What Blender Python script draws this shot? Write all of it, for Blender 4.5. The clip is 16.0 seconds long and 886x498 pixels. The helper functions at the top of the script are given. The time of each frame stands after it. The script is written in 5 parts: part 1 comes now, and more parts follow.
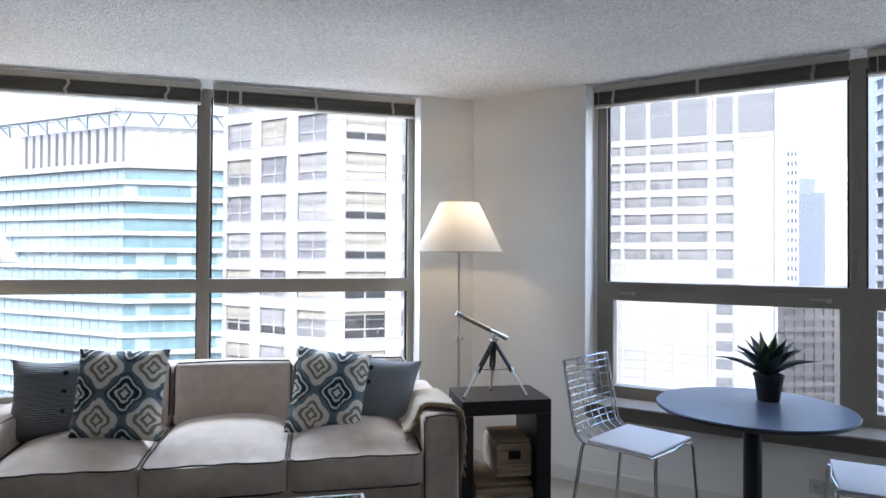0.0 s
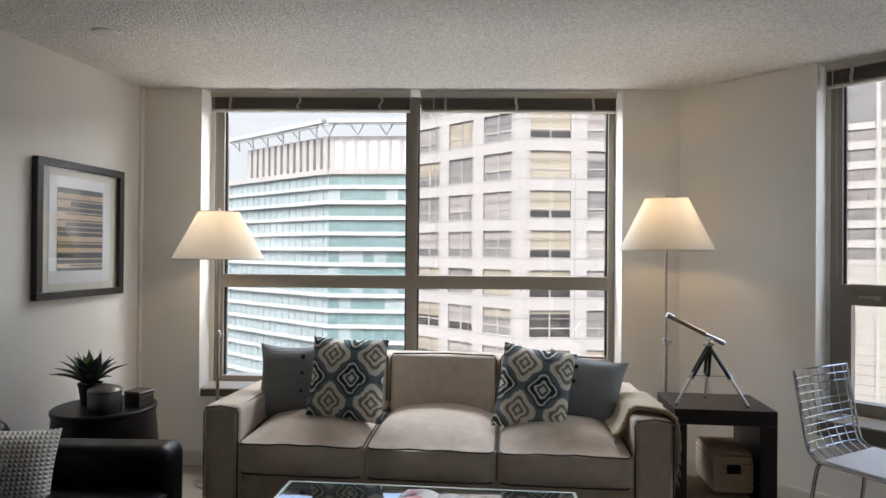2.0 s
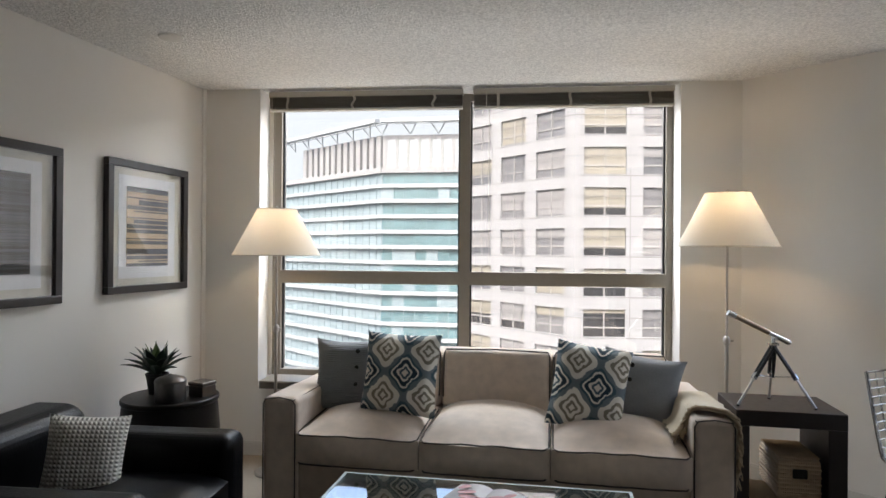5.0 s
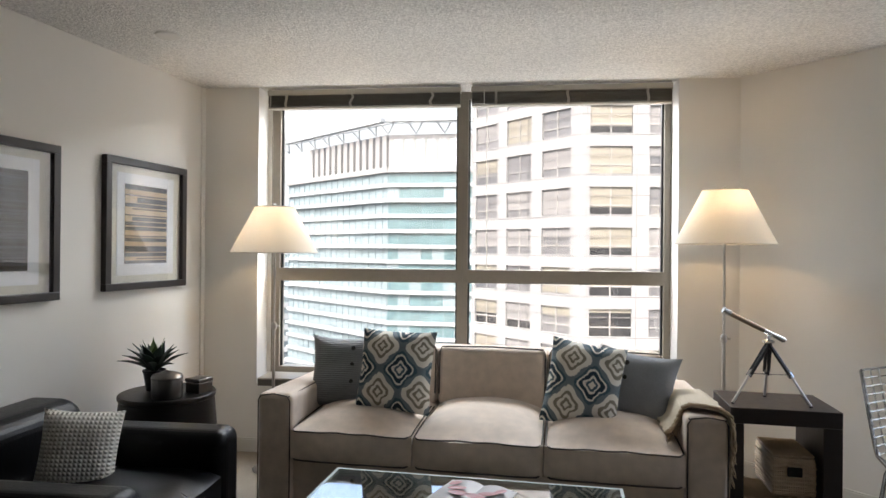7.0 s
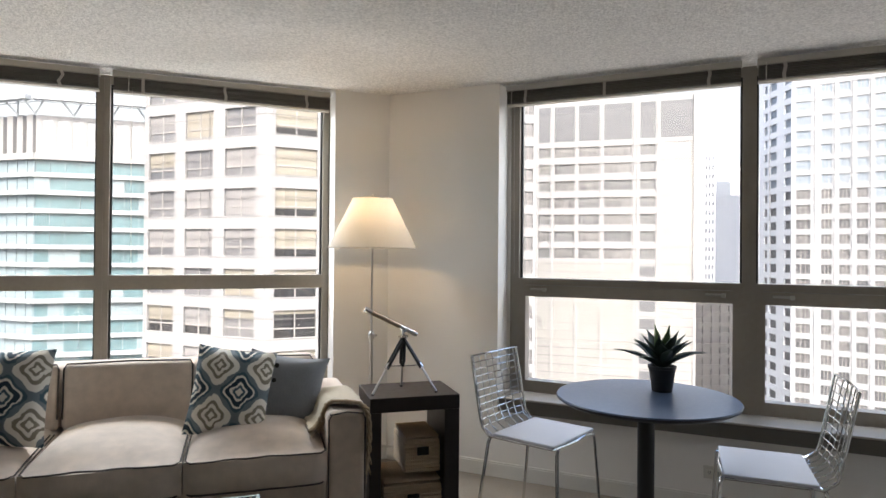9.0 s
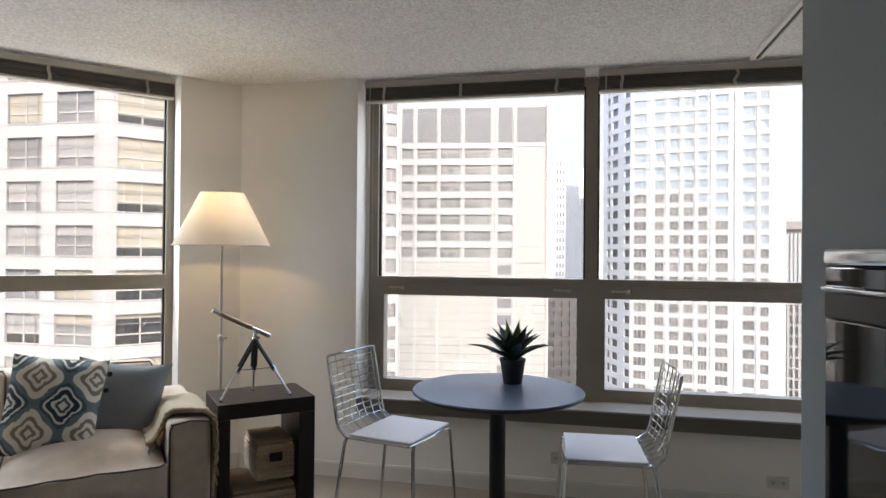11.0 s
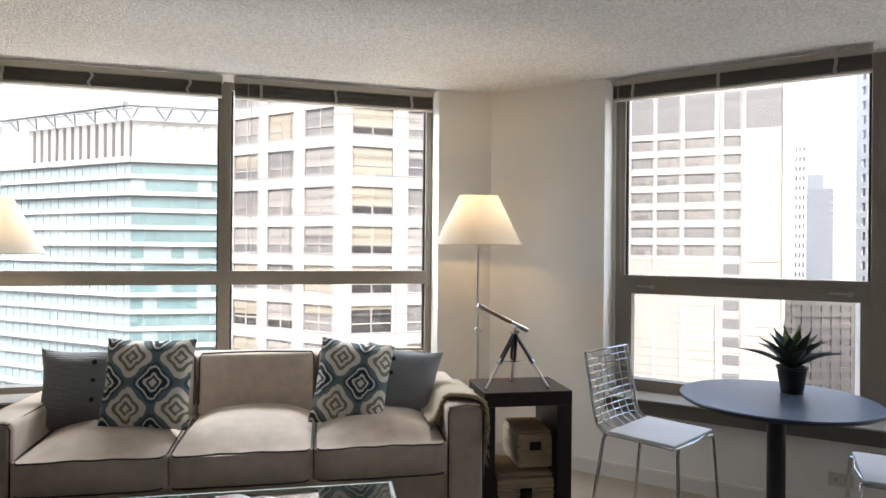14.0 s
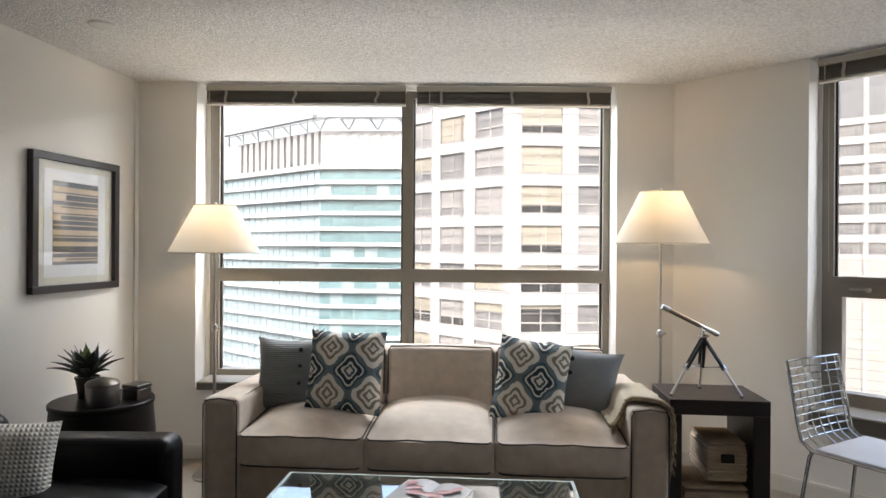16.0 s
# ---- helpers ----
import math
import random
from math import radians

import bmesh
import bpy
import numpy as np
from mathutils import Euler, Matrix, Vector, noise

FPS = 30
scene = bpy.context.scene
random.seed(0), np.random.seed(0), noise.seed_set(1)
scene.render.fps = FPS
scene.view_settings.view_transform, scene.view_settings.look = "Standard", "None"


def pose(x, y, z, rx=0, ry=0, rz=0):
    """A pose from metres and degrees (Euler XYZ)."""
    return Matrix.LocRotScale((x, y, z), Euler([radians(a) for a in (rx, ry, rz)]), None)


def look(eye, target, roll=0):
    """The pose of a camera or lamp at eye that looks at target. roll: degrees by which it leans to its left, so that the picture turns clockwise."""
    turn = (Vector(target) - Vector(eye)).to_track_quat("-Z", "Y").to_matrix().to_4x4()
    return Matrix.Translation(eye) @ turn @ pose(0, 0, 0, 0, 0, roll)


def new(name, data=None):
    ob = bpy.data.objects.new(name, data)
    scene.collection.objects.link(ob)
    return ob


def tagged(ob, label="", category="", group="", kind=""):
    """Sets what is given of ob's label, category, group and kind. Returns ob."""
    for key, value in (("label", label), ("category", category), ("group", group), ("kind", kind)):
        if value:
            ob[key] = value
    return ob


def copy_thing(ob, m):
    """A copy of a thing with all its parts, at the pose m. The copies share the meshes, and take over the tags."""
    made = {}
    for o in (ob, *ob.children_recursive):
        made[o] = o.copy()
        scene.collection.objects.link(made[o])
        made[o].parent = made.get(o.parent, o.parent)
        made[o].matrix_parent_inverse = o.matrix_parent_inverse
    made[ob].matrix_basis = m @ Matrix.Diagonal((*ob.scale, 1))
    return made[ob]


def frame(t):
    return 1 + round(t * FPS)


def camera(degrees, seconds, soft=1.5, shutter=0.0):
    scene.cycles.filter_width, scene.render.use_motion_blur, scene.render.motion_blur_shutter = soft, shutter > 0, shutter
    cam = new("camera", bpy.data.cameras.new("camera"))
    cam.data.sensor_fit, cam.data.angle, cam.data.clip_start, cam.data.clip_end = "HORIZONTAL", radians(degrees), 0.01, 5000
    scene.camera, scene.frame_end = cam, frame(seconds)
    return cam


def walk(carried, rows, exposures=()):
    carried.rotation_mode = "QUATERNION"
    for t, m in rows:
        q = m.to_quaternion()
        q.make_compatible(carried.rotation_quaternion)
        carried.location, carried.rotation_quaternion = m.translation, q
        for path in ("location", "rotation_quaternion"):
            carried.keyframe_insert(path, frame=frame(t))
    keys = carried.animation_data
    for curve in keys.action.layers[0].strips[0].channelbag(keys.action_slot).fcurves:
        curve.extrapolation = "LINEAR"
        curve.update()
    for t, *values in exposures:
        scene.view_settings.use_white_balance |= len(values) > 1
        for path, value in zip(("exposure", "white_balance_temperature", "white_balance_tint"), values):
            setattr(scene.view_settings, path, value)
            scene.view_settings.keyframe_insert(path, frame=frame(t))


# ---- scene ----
cam = camera(70.48, 16.0)
PATH = [
    (0, (-0.602, 0.239, 1.405), (-0.064, 2.166, 1.426), 0.33),
    (0.5, (-0.643, 0.252, 1.407), (-0.326, 2.227, 1.425), 0.38),
    (1, (-0.67, 0.254, 1.399), (-0.498, 2.246, 1.417), 0.38),
    (1.5, (-0.691, 0.249, 1.398), (-0.626, 2.248, 1.414), 0.42),
    (2, (-0.713, 0.235, 1.402), (-0.749, 2.235, 1.415), 0.45),
    (2.5, (-0.711, 0.233, 1.393), (-0.812, 2.23, 1.404), 0.48),
    (3, (-0.717, 0.225, 1.395), (-0.839, 2.221, 1.405), 0.49),
    (3.5, (-0.716, 0.226, 1.393), (-0.851, 2.222, 1.402), 0.45),
    (4, (-0.718, 0.236, 1.389), (-0.877, 2.23, 1.395), 0.45),
    (4.5, (-0.718, 0.232, 1.392), (-0.902, 2.224, 1.398), 0.44),
    (7, (-0.659, 0.234, 1.379), (-0.88, 2.222, 1.383), 0.5),
    (7.5, (-0.606, 0.230, 1.38), (-0.711, 2.227, 1.387), 0.58),
    (8, (-0.558, 0.231, 1.374), (-0.384, 2.224, 1.383), 0.52),
    (8.5, (-0.534, 0.215, 1.386), (-0.084, 2.163, 1.399), 0.56),
    (9, (-0.477, 0.214, 1.393), (0.261, 2.072, 1.41), 0.52),
    (9.5, (-0.44, 0.227, 1.387), (0.531, 1.975, 1.408), 0.54),
    (10, (-0.429, 0.225, 1.383), (0.669, 1.896, 1.406), 0.44),
    (12.5, (-0.5, 0.239, 1.389), (0.627, 1.891, 1.406), 0.48),
    (13, (-0.56, 0.247, 1.383), (0.481, 1.955, 1.397), 0.4),
    (13.5, (-0.623, 0.237, 1.392), (0.175, 2.072, 1.401), 0.44),
    (14, (-0.692, 0.241, 1.39), (-0.171, 2.172, 1.395), 0.51),
    (14.5, (-0.714, 0.232, 1.396), (-0.429, 2.212, 1.395), 0.38),
    (15, (-0.722, 0.225, 1.39), (-0.586, 2.22, 1.388), 0.36),
    (15.5, (-0.738, 0.219, 1.392), (-0.682, 2.218, 1.391), 0.37),
    (16, (-0.745, 0.217, 1.39), (-0.753, 2.217, 1.388), 0.37),
]
EXPOSURES = [(0, 2.75, 5450, 10), (0.5, 2.58, 5750, 10), (1.0, 2.45, 6050, 10), (2.0, 2.32, 6350, 10), (4.5, 2.36, 6350, 10), (7.0, 2.65, 6500, 10), (9.5, 2.65, 6450, 10), (12.5, 2.4, 6500, 10), (14.5, 2.75, 6500, 10), (16, 2.72, 6550, 10)]
walk(cam, [(t, look(eye, target, roll)) for t, eye, target, roll in PATH], EXPOSURES)
FLOOR, CEIL = -0.045, 2.512
EYE = (-0.6, 0.25)

# ---- world, sun, exposure ----
world = bpy.data.worlds.new("world")
scene.world = world
world.use_nodes = True
wn = world.node_tree.nodes
sky = wn.new("ShaderNodeTexSky")
sky.sky_type = "NISHITA"
sky.sun_disc = False
sky.sun_elevation, sky.sun_rotation = radians(48), radians(200)
sky.air_density, sky.dust_density = 1.0, 8.0
wn["Background"].inputs["Strength"].default_value = 0.15
world.node_tree.links.new(sky.outputs["Color"], wn["Background"].inputs["Color"])
sun = new("sun", bpy.data.lights.new("sun", "SUN"))
sun.data.energy, sun.data.angle, sun.data.color = 1.12, radians(12), (1.0, 0.98, 0.955)
sun.matrix_world = look((0, 0, 40), (14, 40, -8))


M1 = pose(0, 4.47, 0)                      # window wall behind the sofa: x along it, y outwards
M2 = pose(0.799, 4.47, 0, 0, 0, -46.38)       # window wall behind the dining table
# added area lamps, out of view above each window, for the open sky's light
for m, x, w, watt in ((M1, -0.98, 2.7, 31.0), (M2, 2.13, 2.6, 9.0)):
    lamp = new("sky_fill_lamp", bpy.data.lights.new("sky_fill_lamp", "AREA"))
    lamp.data.shape, lamp.data.size, lamp.data.size_y = "RECTANGLE", w, 0.8
    lamp.data.energy, lamp.data.color = watt, (0.93, 0.97, 1.0)
    lamp.matrix_world = m @ look((x, 0.85, 2.95), (x, -0.65, 1.55))
    # added upward lamp, hidden below the sill, for light off street and facades
    low = new("street_bounce_fill", bpy.data.lights.new("street_bounce_fill", "AREA"))
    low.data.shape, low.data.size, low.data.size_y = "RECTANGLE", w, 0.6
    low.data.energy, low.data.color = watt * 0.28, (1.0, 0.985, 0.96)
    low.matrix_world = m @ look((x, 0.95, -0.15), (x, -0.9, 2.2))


# ---- materials ----
def mat(name, color, rough=0.6, metal=0.0, vary=0.12, scale=6.0, bump=0.0, bscale=200.0, fine=0.0, fscale=60.0,
        sheen=0.0, tint=None, coat=0.0, spec=0.5, dist=0.004):
    m = bpy.data.materials.new(name)
    m.use_nodes = True
    nt = m.node_tree
    n, l = nt.nodes, nt.links
    b = n["Principled BSDF"]
    b.inputs["Roughness"].default_value = rough
    b.inputs["Metallic"].default_value = metal
    b.inputs["Sheen Weight"].default_value = sheen
    b.inputs["Coat Weight"].default_value = coat
    b.inputs["Specular IOR Level"].default_value = spec
    tc = n.new("ShaderNodeTexCoord")
    n1 = n.new("ShaderNodeTexNoise")
    n1.inputs["Scale"].default_value, n1.inputs["Detail"].default_value = scale, 4
    l.new(tc.outputs["Object"], n1.inputs["Vector"])
    dark = tint or tuple(c * (1 - vary) for c in color)
    mx = n.new("ShaderNodeMix")
    mx.data_type = "RGBA"
    mx.inputs["A"].default_value = (*dark, 1)
    mx.inputs["B"].default_value = (*[min(1, c * (1 + vary)) for c in color], 1)
    l.new(n1.outputs["Fac"], mx.inputs["Factor"])
    last = mx.outputs["Result"]
    n2 = n.new("ShaderNodeTexNoise")
    n2.inputs["Scale"].default_value, n2.inputs["Detail"].default_value = fscale, 3
    l.new(tc.outputs["Object"], n2.inputs["Vector"])
    if fine:
        m2 = n.new("ShaderNodeMix")
        m2.data_type, m2.blend_type = "RGBA", "MULTIPLY"
        m2.inputs["Factor"].default_value = fine
        l.new(last, m2.inputs["A"])
        rp = n.new("ShaderNodeValToRGB")
        rp.color_ramp.elements[0].position, rp.color_ramp.elements[1].position = 0.3, 0.65
        rp.color_ramp.elements[0].color = (0.35, 0.35, 0.35, 1)
        l.new(n2.outputs["Fac"], rp.inputs["Fac"])
        l.new(rp.outputs["Color"], m2.inputs["B"])
        last = m2.outputs["Result"]
    l.new(last, b.inputs["Base Color"])
    rr = n.new("ShaderNodeMapRange")
    rr.inputs["To Min"].default_value, rr.inputs["To Max"].default_value = max(0.02, rough * 0.85), min(1, rough * 1.15)
    l.new(n2.outputs["Fac"], rr.inputs["Value"])
    l.new(rr.outputs["Result"], b.inputs["Roughness"])
    if bump:
        n3 = n.new("ShaderNodeTexNoise")
        n3.inputs["Scale"].default_value, n3.inputs["Detail"].default_value = bscale, 3
        l.new(tc.outputs["Object"], n3.inputs["Vector"])
        bp = n.new("ShaderNodeBump")
        bp.inputs["Strength"].default_value, bp.inputs["Distance"].default_value = bump, dist
        l.new(n3.outputs["Fac"], bp.inputs["Height"])
        l.new(bp.outputs["Normal"], b.inputs["Normal"])
    return m


def rib_mat(name, color, scale, axis=0, rough=0.85, depth=0.004, both=False):
    """A cloth with ribs or a weave."""
    m = mat(name, color, rough, vary=0.1, scale=9, fine=0.25, fscale=300, sheen=0.2)
    n, l = m.node_tree.nodes, m.node_tree.links
    tc = n.new("ShaderNodeTexCoord")
    height = None
    for k in ((axis, 2 - axis) if both else (axis,)):
        w = n.new("ShaderNodeTexWave")
        w.bands_direction = "XYZ"[k]
        w.inputs["Scale"].default_value, w.inputs["Distortion"].default_value = scale, 0.6
        l.new(tc.outputs["Object"], w.inputs["Vector"])
        if height is None:
            height = w.outputs["Fac"]
        else:
            mm = n.new("ShaderNodeMath")
            mm.operation = "MULTIPLY"
            l.new(height, mm.inputs[0]), l.new(w.outputs["Fac"], mm.inputs[1])
            height = mm.outputs[0]
    bp = n.new("ShaderNodeBump")
    bp.inputs["Strength"].default_value, bp.inputs["Distance"].default_value = 0.9, depth
    l.new(height, bp.inputs["Height"])
    l.new(bp.outputs["Normal"], n["Principled BSDF"].inputs["Normal"])
    return m


def glass_mat(name, gloss=0.06, color=(1, 1, 1)):
    m = bpy.data.materials.new(name)
    m.use_nodes = True
    n, l = m.node_tree.nodes, m.node_tree.links
    n.remove(n["Principled BSDF"])
    t, g, mx = n.new("ShaderNodeBsdfTransparent"), n.new("ShaderNodeBsdfGlossy"), n.new("ShaderNodeMixShader")
    t.inputs["Color"].default_value = (*color, 1)
    g.inputs["Roughness"].default_value = 0.01
    lw, pw, ma = n.new("ShaderNodeLayerWeight"), n.new("ShaderNodeMath"), n.new("ShaderNodeMath")
    lw.inputs["Blend"].default_value = 0.5
    pw.operation, ma.operation = "POWER", "MULTIPLY_ADD"
    pw.inputs[1].default_value = 4.0
    ma.inputs[1].default_value, ma.inputs[2].default_value = min(0.9, gloss * 12), gloss
    l.new(lw.outputs["Facing"], pw.inputs[0])
    l.new(pw.outputs[0], ma.inputs[0])
    l.new(ma.outputs[0], mx.inputs["Fac"])
    l.new(t.outputs[0], mx.inputs[1]), l.new(g.outputs[0], mx.inputs[2])
    l.new(mx.outputs[0], n["Material Output"].inputs["Surface"])
    return m


def shade_mat():
    m = bpy.data.materials.new("lamp_linen")
    m.use_nodes = True
    n, l = m.node_tree.nodes, m.node_tree.links
    n.remove(n["Principled BSDF"])
    d, t, mx = n.new("ShaderNodeBsdfDiffuse"), n.new("ShaderNodeBsdfTranslucent"), n.new("ShaderNodeMixShader")
    tc, w = n.new("ShaderNodeTexCoord"), n.new("ShaderNodeTexNoise")
    w.inputs["Scale"].default_value = 240
    l.new(tc.outputs["Object"], w.inputs["Vector"])
    cr = n.new("ShaderNodeValToRGB")
    cr.color_ramp.elements[0].color, cr.color_ramp.elements[1].color = (0.66, 0.63, 0.56, 1), (0.78, 0.755, 0.69, 1)
    l.new(w.outputs["Fac"], cr.inputs["Fac"])
    l.new(cr.outputs["Color"], d.inputs["Color"]), l.new(cr.outputs["Color"], t.inputs["Color"])
    mx.inputs["Fac"].default_value = 0.36
    l.new(d.outputs[0], mx.inputs[1]), l.new(t.outputs[0], mx.inputs[2])
    l.new(mx.outputs[0], n["Material Output"].inputs["Surface"])
    return m


def ikat_mat():
    """Nested four-lobed medallions, dark teal and taupe in turn, on cream."""
    m = bpy.data.materials.new("ikat_cotton")
    m.use_nodes = True
    n, l = m.node_tree.nodes, m.node_tree.links
    b = n["Principled BSDF"]
    b.inputs["Roughness"].default_value = 0.85

    def op(kind, a, c=None, d=None):
        k = n.new("ShaderNodeMath")
        k.operation = kind
        for i, v in enumerate((a, c, d)):
            if v is None:
                continue
            if isinstance(v, (int, float)):
                k.inputs[i].default_value = v
            else:
                l.new(v, k.inputs[i])
        return k.outputs[0]
    tc, sp, nz = n.new("ShaderNodeTexCoord"), n.new("ShaderNodeSeparateXYZ"), n.new("ShaderNodeTexNoise")
    nz.inputs["Scale"].default_value = 45
    l.new(tc.outputs["Object"], sp.inputs[0]), l.new(tc.outputs["Object"], nz.inputs["Vector"])
    wob = op("MULTIPLY", op("SUBTRACT", nz.outputs["Fac"], 0.5), 0.016)
    x = op("ADD", sp.outputs["X"], wob)
    z = op("ADD", sp.outputs["Z"], op("MULTIPLY", wob, -1.0))

    def medallion(ox, oz):
        a = op("SUBTRACT", op("FRACT", op("ADD", op("DIVIDE", x, 0.215), ox)), 0.5)
        c = op("SUBTRACT", op("FRACT", op("ADD", op("DIVIDE", z, 0.235), oz)), 0.5)
        r = op("SQRT", op("ADD", op("MULTIPLY", a, a), op("MULTIPLY", c, c)))
        th = op("ARCTAN2", c, a)
        lobe = op("MULTIPLY", op("COSINE", op("MULTIPLY", th, 4.0)), 0.15)
        return op("MULTIPLY", r, op("SUBTRACT", 1.0, lobe))
    da, db = medallion(0.30, 0.5), medallion(0.80, 0.0)
    teal = (0.055, 0.105, 0.132, 1)
    cream, navy, grey, taupe = (0.82, 0.79, 0.71, 1), (0.020, 0.045, 0.065, 1), (0.165, 0.205, 0.225, 1), (0.25, 0.225, 0.165, 1)

    def bands(fac, stops):
        r = n.new("ShaderNodeValToRGB")
        e = r.color_ramp.elements
        e[0].position, e[0].color = 0, stops[0][1]
        e[1].position, e[1].color = 1, stops[-1][1]
        prev = stops[0][1]
        for p, c in stops[1:]:
            e.new(p - 0.008).color = prev
            e.new(p + 0.008).color = c
            prev = c
        l.new(fac, r.inputs["Fac"])
        return r.outputs["Color"]
    ca = bands(da, [(0, cream), (0.07, teal), (0.12, cream), (0.165, navy), (0.25, cream), (0.29, teal), (0.345, grey)])
    cb = bands(db, [(0, cream), (0.06, taupe), (0.115, cream), (0.18, taupe), (0.245, cream), (0.355, grey)])
    mx = n.new("ShaderNodeMix")
    mx.data_type = "RGBA"
    l.new(op("GREATER_THAN", op("MULTIPLY", da, 0.93), db), mx.inputs["Factor"])
    l.new(ca, mx.inputs["A"]), l.new(cb, mx.inputs["B"])
    l.new(mx.outputs["Result"], b.inputs["Base Color"])
    bp, n3 = n.new("ShaderNodeBump"), n.new("ShaderNodeTexNoise")
    n3.inputs["Scale"].default_value = 500
    l.new(tc.outputs["Object"], n3.inputs["Vector"])
    bp.inputs["Strength"].default_value, bp.inputs["Distance"].default_value = 0.4, 0.002
    l.new(n3.outputs["Fac"], bp.inputs["Height"]), l.new(bp.outputs["Normal"], b.inputs["Normal"])
    return m


WALL = mat("wall_paint", (0.80, 0.775, 0.73), 0.75, vary=0.03, scale=1.2, bump=0.12, bscale=260, dist=0.002)
# wall colour darkened and cooled for the side turned from the windows
WALL_DIM = mat("wall_paint_dimmed", (0.27, 0.30, 0.32), 0.6, vary=0.03, scale=1.0, bump=0.12, bscale=260, dist=0.002)
POPCORN = mat("popcorn_ceiling", (0.90, 0.885, 0.85), 0.95, vary=0.05, scale=2.0, bump=1.0, bscale=85, fine=0.44, fscale=75, dist=0.02)
CARPET = mat("beige_carpet", (0.40, 0.345, 0.28), 0.98, vary=0.12, scale=5, bump=0.9, bscale=320, fine=0.5, fscale=260, dist=0.01)
TRIM = mat("white_trim", (0.68, 0.66, 0.61), 0.5, vary=0.04)
BRONZE = mat("bronze_aluminium", (0.30, 0.27, 0.225), 0.42, metal=0.0, vary=0.08, scale=3, fine=0.1, fscale=40)
GASKET = mat("black_gasket", (0.02, 0.02, 0.02), 0.6)
SILL = mat("sill_laminate", (0.36, 0.33, 0.28), 0.4, vary=0.08, scale=5)
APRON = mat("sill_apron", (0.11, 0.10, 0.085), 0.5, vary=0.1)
PANE = glass_mat("window_glass", 0.035)
BLIND = mat("blind_slat", (0.10, 0.088, 0.07), 0.4, metal=0.3, vary=0.1)
BLIND_L = mat("blind_rail", (0.45, 0.42, 0.36), 0.4, metal=0.2, vary=0.06)
TAPE = mat("ladder_tape", (0.55, 0.52, 0.46), 0.9)
SOFA = mat("taupe_sofa_cloth", (0.67, 0.555, 0.45), 0.9, vary=0.16, scale=6, bump=0.45, bscale=420, fine=0.24, fscale=17, sheen=0.5, dist=0.002)
PIPING = mat("dark_piping", (0.075, 0.06, 0.05), 0.8)
FELT = mat("black_foot", (0.03, 0.025, 0.02), 0.5)
IKAT = ikat_mat()
KNIT = rib_mat("grey_rib_knit", (0.27, 0.282, 0.298), 28, axis=2)
GREYC = mat("grey_linen", (0.26, 0.275, 0.295), 0.9, vary=0.1, scale=12, bump=0.4, bscale=500, fine=0.2, fscale=160, sheen=0.2)
CREAM_KNIT = rib_mat("cream_knit", (0.60, 0.575, 0.50), 20, axis=0, depth=0.009, both=True)
THROW = rib_mat("cream_throw", (0.68, 0.60, 0.46), 30, axis=1, depth=0.003)
BRAID = mat("throw_braid", (0.40, 0.31, 0.20), 0.95, vary=0.25, scale=60)
WOOD_DK = mat("espresso_wood", (0.018, 0.011, 0.010), 0.42, vary=0.3, scale=14, fine=0.3, fscale=30, coat=0.05)
DRUM = mat("black_lacquer_drum", (0.010, 0.008, 0.007), 0.42, spec=0.3, vary=0.3, scale=9, fine=0.3, fscale=50)
WICKER = rib_mat("sea_grass", (0.66, 0.50, 0.33), 32, axis=0, depth=0.008, both=True)
WICKER_D = mat("wicker_hole_shade", (0.012, 0.010, 0.008), 0.9)
NICKEL = mat("brushed_nickel", (0.50, 0.48, 0.45), 0.32, metal=1.0, vary=0.06, scale=30)
LEG_CHROME = mat("satin_chrome", (0.82, 0.81, 0.79), 0.34, metal=1.0, vary=0.03, scale=12)
CHROME = mat("chrome", (0.72, 0.73, 0.74), 0.10, metal=1.0, vary=0.03, scale=12)
SEATPAD = mat("white_seat_pad", (0.55, 0.55, 0.57), 0.45, vary=0.04, scale=8)
# blue sheen of the reflected sky is mixed into the grey base colour
TABLE = mat("sky_tinted_grey_tabletop", (0.085, 0.118, 0.185), 0.32, vary=0.05, scale=3)
TABLE_E = mat("dark_table_edge", (0.02, 0.022, 0.03), 0.4)
BLACKM = mat("black_metal", (0.012, 0.012, 0.013), 0.4, vary=0.2)
LEATHER = mat("black_leather", (0.005, 0.005, 0.006), 0.36, spec=0.17, vary=0.3, scale=9, bump=0.35, bscale=120, dist=0.003)
LEAF = mat("agave_leaf", (0.026, 0.046, 0.032), 0.42, vary=0.35, scale=18, fine=0.2, fscale=60)
LEAF_Y = mat("young_leaf", (0.10, 0.16, 0.05), 0.45, vary=0.3, scale=18)
POT = mat("black_pot", (0.014, 0.013, 0.013), 0.5, vary=0.2)
SILVER = mat("hammered_silver", (0.17, 0.16, 0.15), 0.33, metal=1.0, vary=0.2, scale=30, bump=0.6, bscale=90, dist=0.003)
FRAME = mat("black_picture_frame", (0.018, 0.014, 0.013), 0.35, vary=0.2, scale=20)
MATB = mat("cream_mat_board", (0.60, 0.58, 0.50), 0.9, vary=0.03)
PAGE = mat("magazine_page", (0.50, 0.47, 0.46), 0.35, vary=0.25, scale=14)
PAPER = mat("white_paper", (0.72, 0.73, 0.74), 0.85, vary=0.03)
INK = mat("black_ink", (0.02, 0.017, 0.015), 0.7, vary=0.3, scale=30)
TAN = mat("tan_ink", (0.48, 0.36, 0.22), 0.8, vary=0.1, scale=20)
PIC_GLASS = glass_mat("picture_glass", 0.075)
TABLE_GLASS = glass_mat("table_glass", 0.44, (0.92, 0.96, 0.94))
